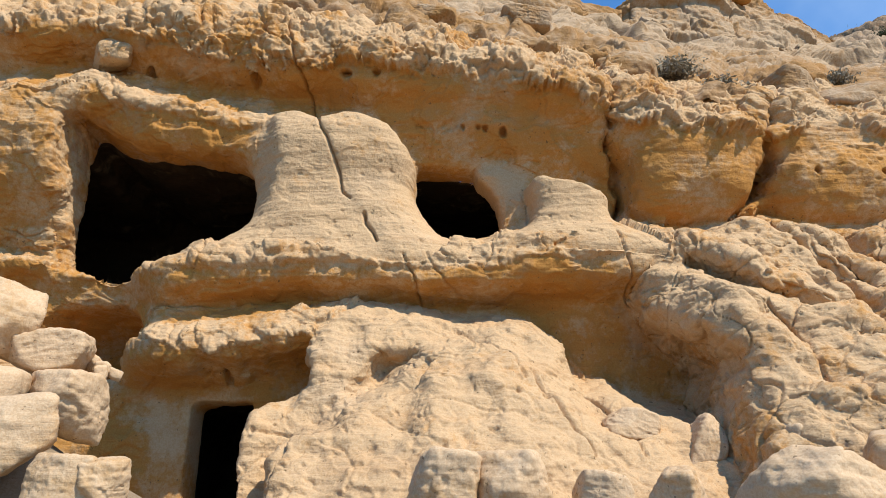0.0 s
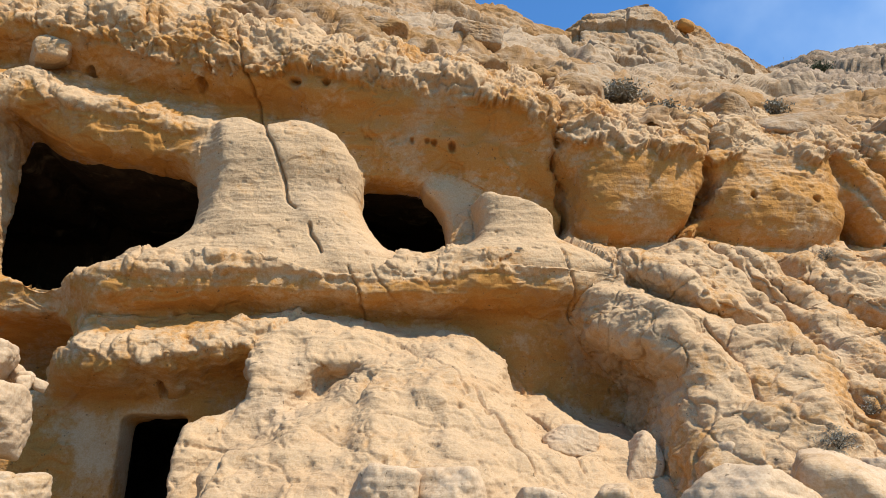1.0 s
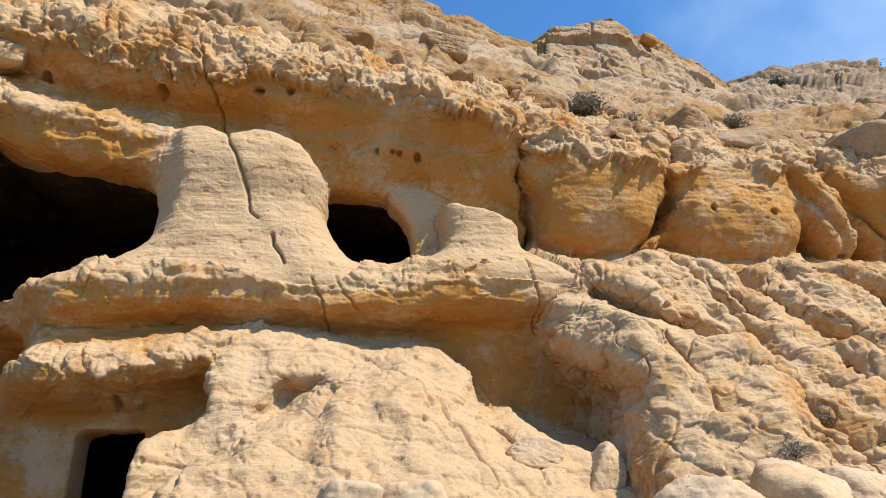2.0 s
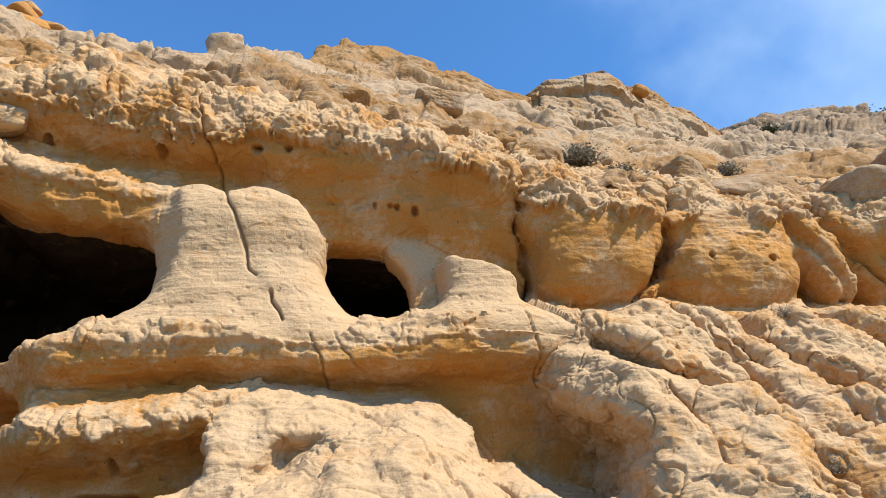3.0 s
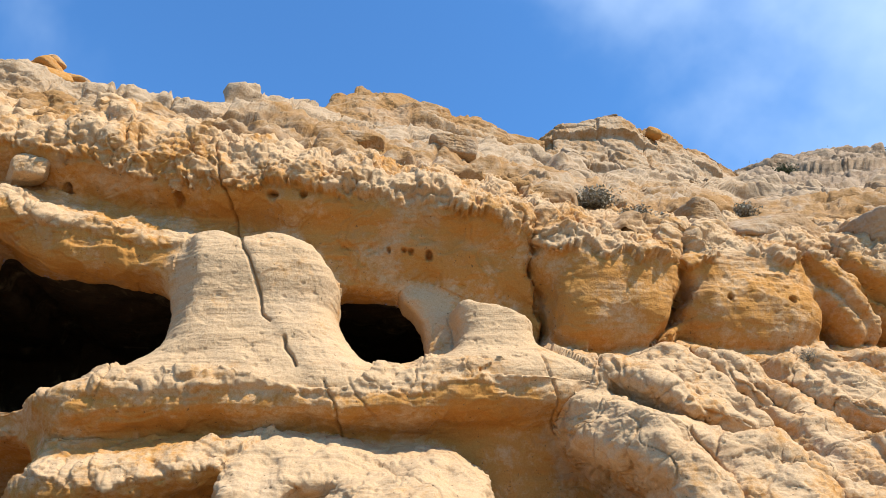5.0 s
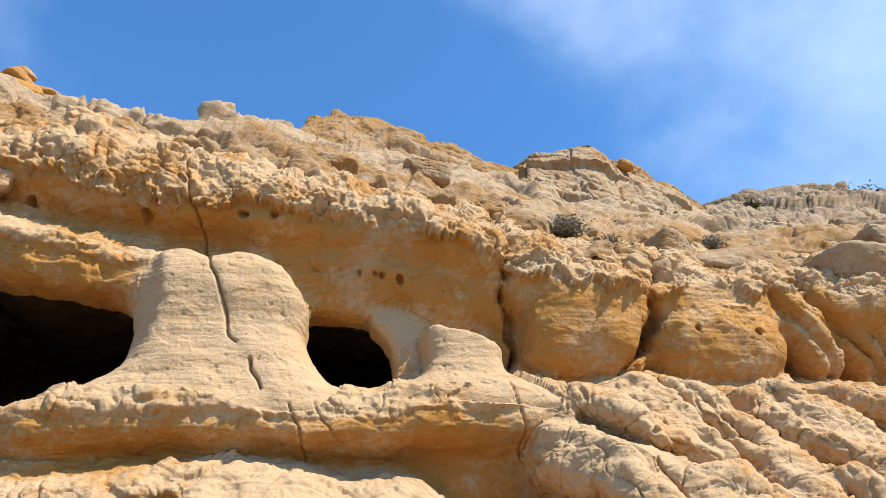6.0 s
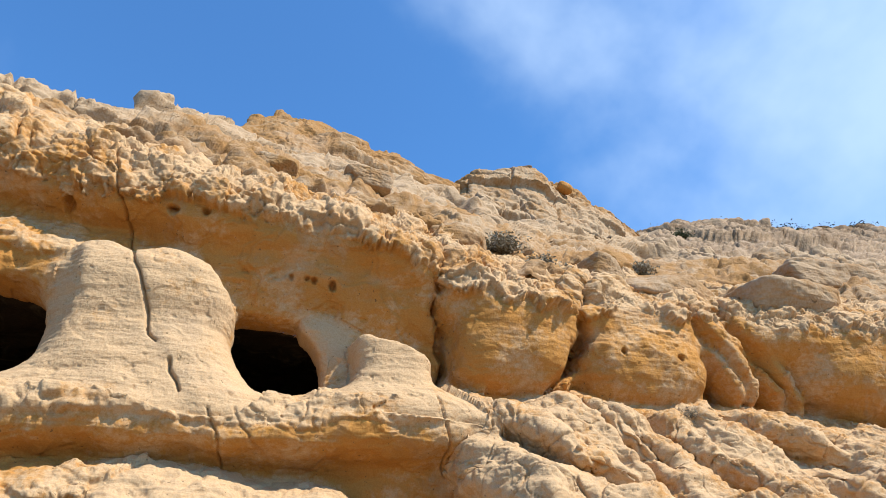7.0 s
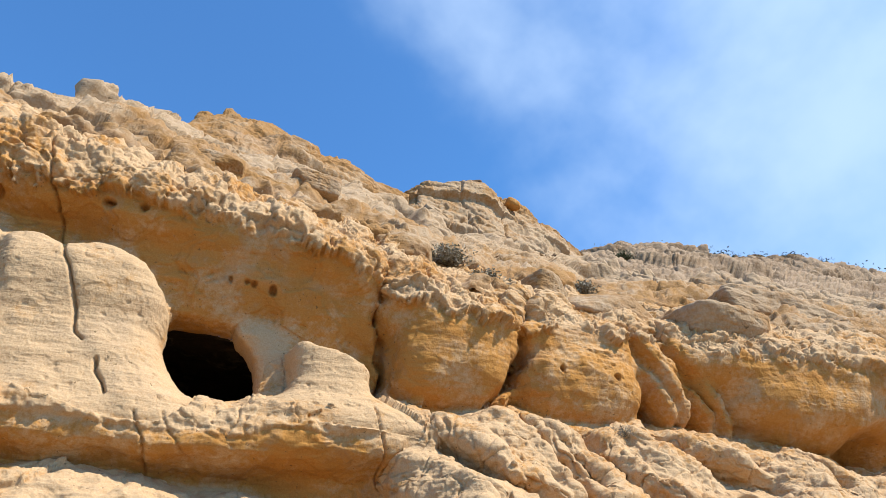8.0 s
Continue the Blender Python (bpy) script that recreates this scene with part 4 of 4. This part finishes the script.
BOULDERS = [
    ((-5.6, 9.7, 3.32), (0.56, 0.5, 0.30), (5, -14, 12), "tilted pale slab boulder with an orange underside"),
    ((-6.25, 9.3, 3.75), (0.55, 0.5, 0.52), (0, 10, 40), "upright pale boulder on the rock pile"),
    ((-6.15, 8.6, 2.35), (0.85, 0.7, 0.66), (10, 5, 15), "large rounded pale boulder on the rock pile"),
    ((-5.05, 9.3, 2.55), (0.55, 0.5, 0.42), (0, 15, 70), "pale boulder wedged in the rock pile"),
    ((-5.2, 7.85, 2.0), (0.78, 0.6, 0.46), (5, -8, 30), "flat-topped pale boulder at the pile's foot"),
    ((-4.15, 7.75, 1.55), (0.36, 0.36, 0.30), (0, 5, 15), "squared pale block at the pile's foot"),
    ((-3.72, 7.75, 1.52), (0.27, 0.3, 0.28), (4, -6, 35), "small squared pale block"),
    ((3.75, 7.3, 1.45), (0.72, 0.6, 0.42), (0, 8, 20), "smooth grey-cream boulder on the rock shelf"),
    ((5.0, 7.7, 1.6), (0.75, 0.55, 0.45), (0, -10, 60), "long cream boulder on the rock shelf"),
    ((0.78, 8.55, 1.5), (0.45, 0.4, 0.42), (0, 0, 30), "blocky cream boulder under the mound"),
    ((-0.05, 8.6, 1.5), (0.42, 0.42, 0.40), (5, 9, 75), "rounded cracked boulder under the mound"),
    ((1.75, 8.4, 1.38), (0.3, 0.3, 0.28), (0, 12, 10), "cream stone under the mound"),
    ((2.6, 8.25, 1.4), (0.32, 0.3, 0.34), (0, -14, 50), "upright cream stone under the mound"),
    ((3.75, 10.45, 2.1), (0.26, 0.3, 0.46), (0, 14, 0), "cream stone in the hollow between mound and slope"),
    ((2.72, 10.6, 2.35), (0.5, 0.4, 0.26), (0, 14, 20), "cream stone at the mound's end"),
    ((4.6, 9.6, 1.95), (0.42, 0.4, 0.42), (12, 0, 30), "cream stone below the slope"),
    ((6.35, 8.7, 1.6), (0.62, 0.5, 0.40), (0, 6, 15), "low cream boulder below the slope"),
]
for i, (at, size, turn, label) in enumerate(BOULDERS):
    tagged(rock("boulder", at, size, turn, i + 1, 30), label, "boulder", "fallen boulders")


def scatter_stones():
    rng = np.random.default_rng(11)
    for i in range(70):
        x = rng.uniform(-4.4, 6.5)
        y = rng.uniform(7.9, 9.1) - 0.05 * abs(x)
        s = rng.uniform(0.06, 0.17)
        if -3.9 < x < -2.9:
            s *= 0.6
        z = 1.15 * float(step(np.array(y), 3.0, 9.0)) + s * 0.5
        tone = 0.1 if i % 9 == 0 else rng.uniform(0.6, 1.0)
        ob = rock("stone", (x, y, z), (s * rng.uniform(0.8, 1.6), s, s * rng.uniform(0.6, 1.1)), tuple(rng.uniform(-30, 30, 2)) + (rng.uniform(0, 180),), 100 + i, 8, 9, 0.12, ROCK if i % 9 == 0 else PALE, tone)
        tagged(ob, "rusty broken stone on the rock shelf" if i % 9 == 0 else "small cream stone on the rock shelf", "stone", "loose stones")
    for i, (x, y, z, s) in enumerate([(-5.05, 10.1, 3.18, 0.10), (-4.88, 10.15, 3.1, 0.08), (-5.2, 10.2, 3.22, 0.12), (-5.0, 10.0, 3.08, 0.09), (-5.35, 10.3, 3.2, 0.09)]):
        tagged(rock("stone", (x, y, z), (s * 1.4, s, s), (10, 20 * i, 35 * i), 300 + i, 8), "small pale stone on the rock pile", "stone", "loose stones")


scatter_stones()
tagged(rock("rock_lump", (-6.95, 12.35, 10.12), (0.36, 0.55, 0.36), (10, -24, 32), 43, 26, 12, 0.05, ROCK, 0.9), "pale knob of rock stuck out from the brow", "rock")

# outcrops that stand out of the slope above the brow
OUTCROPS = [
    ((9.45, 13.7, 9.5), (1.6, 1.1, 0.62), (0, 4, 10), 0.35, "broad orange outcrop with a bleached side"),
    ((4.1, 13.3, 10.3), (0.75, 0.7, 0.5), (0, 4, 0), 0.35, "rounded ochre outcrop above the brow"),
    ((12.5, 12.9, 9.15), (1.8, 1.0, 0.5), (0, -4, 12), 0.4, "long ochre outcrop above the overhang"),
    ((7.6, 13.3, 9.7), (0.6, 0.6, 0.4), (0, 10, 25), 0.5, "rounded outcrop beside a shrub"),
    ((18.8, 17.6, 12.4), (2.6, 1.6, 0.9), (0, 0, 0), 0.5, "low bleached outcrop on the slope"),
    ((2.25, 16.4, 13.85), (0.75, 0.7, 0.34), (0, 8, 0), 0.2, "rusty ledge of rock on the rubble slope"),
    ((-0.3, 13.5, 11.8), (0.6, 0.5, 0.24), (0, -8, 0), 0.25, "rusty outcrop on the rubble slope"),
    ((16.0, 15.6, 11.6), (1.3, 0.9, 0.42), (0, 5, 0), 0.7, "pale flat outcrop on the slope"),
]
for i, (at, size, turn, tone, label) in enumerate(OUTCROPS):
    tagged(rock("outcrop", at, size, turn, 60 + i, 40, 9, 0.07, HILL, tone + 0.2), label, "rock outcrop", "outcrops on the slope")


def rock_stack():
    """Flat slabs piled by weather on the skyline."""
    base = tagged(new("rock_stack"), "stack of layered ochre slabs on the skyline", "rock stack")
    base.matrix_world = pose(-9.1, 15.8, 14.5)
    for i, (x, z, w, h) in enumerate([(-10.5, 16.9, 1.25, 0.4), (-10.65, 17.45, 0.95, 0.3), (-10.8, 17.85, 0.62, 0.28), (-10.95, 18.22, 0.36, 0.25), (-10.0, 17.5, 0.42, 0.26), (-11.7, 17.1, 0.7, 0.35)]):
        child(rock("slab", (x * 0.861, 15.8, 1.6 + (z - 1.6) * 0.868), (w * 0.86, 0.8, h * 0.86), (0, 3 * (-1) ** i, 20 * i), 80 + i, 18, 8, 0.1, ROCK, 0.5), base)


bpy.context.view_layer.update()
rock_stack()
tagged(rock("boulder", (17.6, 33.6, 29.0), (0.62, 0.6, 0.5), (0, 10, 0), 95, 16, 8, 0.3, ROCK, 0.1), "rusty round boulder balanced on the skyline", "boulder")

tagged(rock("cap_rock", (13.1, 34.3, 29.12), (2.5, 1.5, 0.42), (0, -15, 0), 97, 34, 10, 0.06, FAR, 0.0), "dark weathered slab capping the flat crag", "rock")
tagged(rock("cap_rock", (15.4, 34.5, 29.5), (1.2, 1.4, 0.42), (0, 6, 10), 98, 28, 10, 0.06, FAR, 0.0), "dark weathered slab capping the flat crag", "rock")

# ---- plants ----


def plant_material(name, dark, pale):
    k = Mat(name, 0.8)
    rnd = k.geo.outputs["Random Per Island"]
    return k.finish(k.mix(rnd, dark, pale), [])


DRY = plant_material("dry_scrub", (0.15, 0.13, 0.09), (0.32, 0.28, 0.20))
GREEN = plant_material("green_scrub", (0.035, 0.045, 0.018), (0.10, 0.11, 0.05))
TWIG = plant_material("twig", (0.07, 0.05, 0.035), (0.14, 0.11, 0.08))


def shrub(at, size, leaves, seed, material, label, twigs=60):
    """A cushion of stems that fan from one root, with small leaves along them."""
    rng = np.random.default_rng(seed)
    root = tagged(new("shrub"), label, "shrub", "shrubs on the cliff")
    root.matrix_world = pose(*at)
    sv, sq, lv, lq = [], [], [], []
    for i in range(twigs):
        a, e = rng.uniform(0, 2 * math.pi), rng.uniform(0.15, 1.45)
        tip = np.array([math.cos(a) * math.cos(e), math.sin(a) * math.cos(e), math.sin(e)]) * np.array(size) * rng.uniform(0.6, 1.05)
        bend = rng.normal(size=3) * 0.08 * min(size)
        side = np.cross(tip, rng.normal(size=3))
        side /= np.linalg.norm(side) + 1e-9
        w = 0.012 * max(size)
        pts = [np.zeros(3), tip * 0.5 + bend, tip]
        for k in range(2):
            up = np.cross(side, pts[k + 1] - pts[k])
            up /= np.linalg.norm(up) + 1e-9
            w0, w1 = w * (1 - 0.4 * k), w * (0.6 - 0.4 * k)
            ring0 = [pts[k] + side * w0, pts[k] + up * w0, pts[k] - side * w0, pts[k] - up * w0]
            ring1 = [pts[k + 1] + side * w1, pts[k + 1] + up * w1, pts[k + 1] - side * w1, pts[k + 1] - up * w1]
            b = len(sv)
            sv += ring0 + ring1
            sq += [(b + j, b + (j + 1) % 4, b + 4 + (j + 1) % 4, b + 4 + j) for j in range(4)]
        for _ in range(leaves // twigs):
            s = rng.uniform(0.3, 1.0)
            c = tip * s + bend * 2 * s * (1 - s) + rng.normal(size=3) * 0.10 * np.array(size)
            c[2] = max(c[2], 0.0)
            u, v2 = rng.normal(size=3), rng.normal(size=3)
            u, v2 = u / np.linalg.norm(u), v2 / np.linalg.norm(v2)
            ls = rng.uniform(0.04, 0.08) * max(size)
            b = len(lv)
            lv += [c - u * ls, c + v2 * ls * 0.45, c + u * ls, c - v2 * ls * 0.45]
            lq.append((b, b + 1, b + 2, b + 3))
    for name, vv, qq, mat in (("stems", sv, sq, TWIG), ("foliage", lv, lq, material)):
        ob = mesh_from(name, np.array(vv), np.array(qq), mat, None, False)
        ob.parent = root
    return root


SHRUBS = [
    ((5.25, 13.6, 10.35), (0.78, 0.6, 0.58), 2400, DRY, "grey dry cushion shrub on the slope above the brow"),
    ((5.95, 13.0, 9.6), (0.66, 0.5, 0.42), 2000, DRY, "grey low shrub between bleached rocks"),
    ((9.0, 13.85, 10.3), (0.72, 0.5, 0.40), 2000, DRY, "grey shrub on top of an outcrop"),
    ((0.43, 12.8, 10.7), (0.36, 0.34, 0.24), 1000, DRY, "straw-coloured tuft on the rubble slope"),
    ((-6.65, 16.0, 14.55), (0.75, 0.5, 0.5), 1500, GREEN, "dark green shrub on the skyline"),
    ((8.2, 11.75, 5.86), (0.30, 0.28, 0.26), 700, DRY, "straggly brown shrub on the ledge"),
    ((14.2, 14.7, 11.05), (0.62, 0.5, 0.3), 1200, GREEN, "dull green shrub on the slope"),
    ((5.65, 8.62, 2.15), (0.32, 0.3, 0.30), 700, DRY, "dry brown shrub in a crack of the slope"),
    ((6.85, 9.52, 2.7), (0.28, 0.28, 0.26), 600, DRY, "dry brown shrub low on the slope"),
    ((36.4, 47.8, 36.5), (1.7, 1.4, 0.9), 1500, GREEN, "dark green shrub on the far ridge"),
]
for i, (at, size, leaves, material, label) in enumerate(SHRUBS):
    shrub(at, size, leaves, 500 + i, material, label)


def scrub_on(name, rail, u0, u1, count, size, seed, label):
    """Low dark scrub along a crest, too dense to count."""
    rng = np.random.default_rng(seed)
    r = np.array(sorted(rail, key=lambda q: q[0] / q[1]))
    lv, lq = [], []
    for _ in range(count):
        u = rng.uniform(u0, u1)
        y = np.interp(u, r[:, 0] / r[:, 1], r[:, 1]) + rng.uniform(-0.6, 2.5)
        z = np.interp(u, r[:, 0] / r[:, 1], r[:, 2]) - 0.9 * size
        k = size * rng.uniform(0.4, 1.0)
        for _ in range(70):
            c = np.array([u * y, y, z]) + rng.normal(size=3) * np.array([0.55, 0.55, 0.16]) * k
            a, b2 = rng.normal(size=3), rng.normal(size=3)
            a, b2 = a / np.linalg.norm(a) * 0.13 * k, b2 / np.linalg.norm(b2) * 0.07 * k
            b = len(lv)
            lv += [c - a, c + b2, c + a, c - b2]
            lq.append((b, b + 1, b + 2, b + 3))
    tagged(mesh_from(name, np.array(lv), np.array(lq), GREEN, None, False), label, "scrub", kind="stuff")


scrub_on("crest_scrub", FAR_TOP, 0.68, 1.55, 240, 1.5, 1, "low dark scrub along the far ridge")
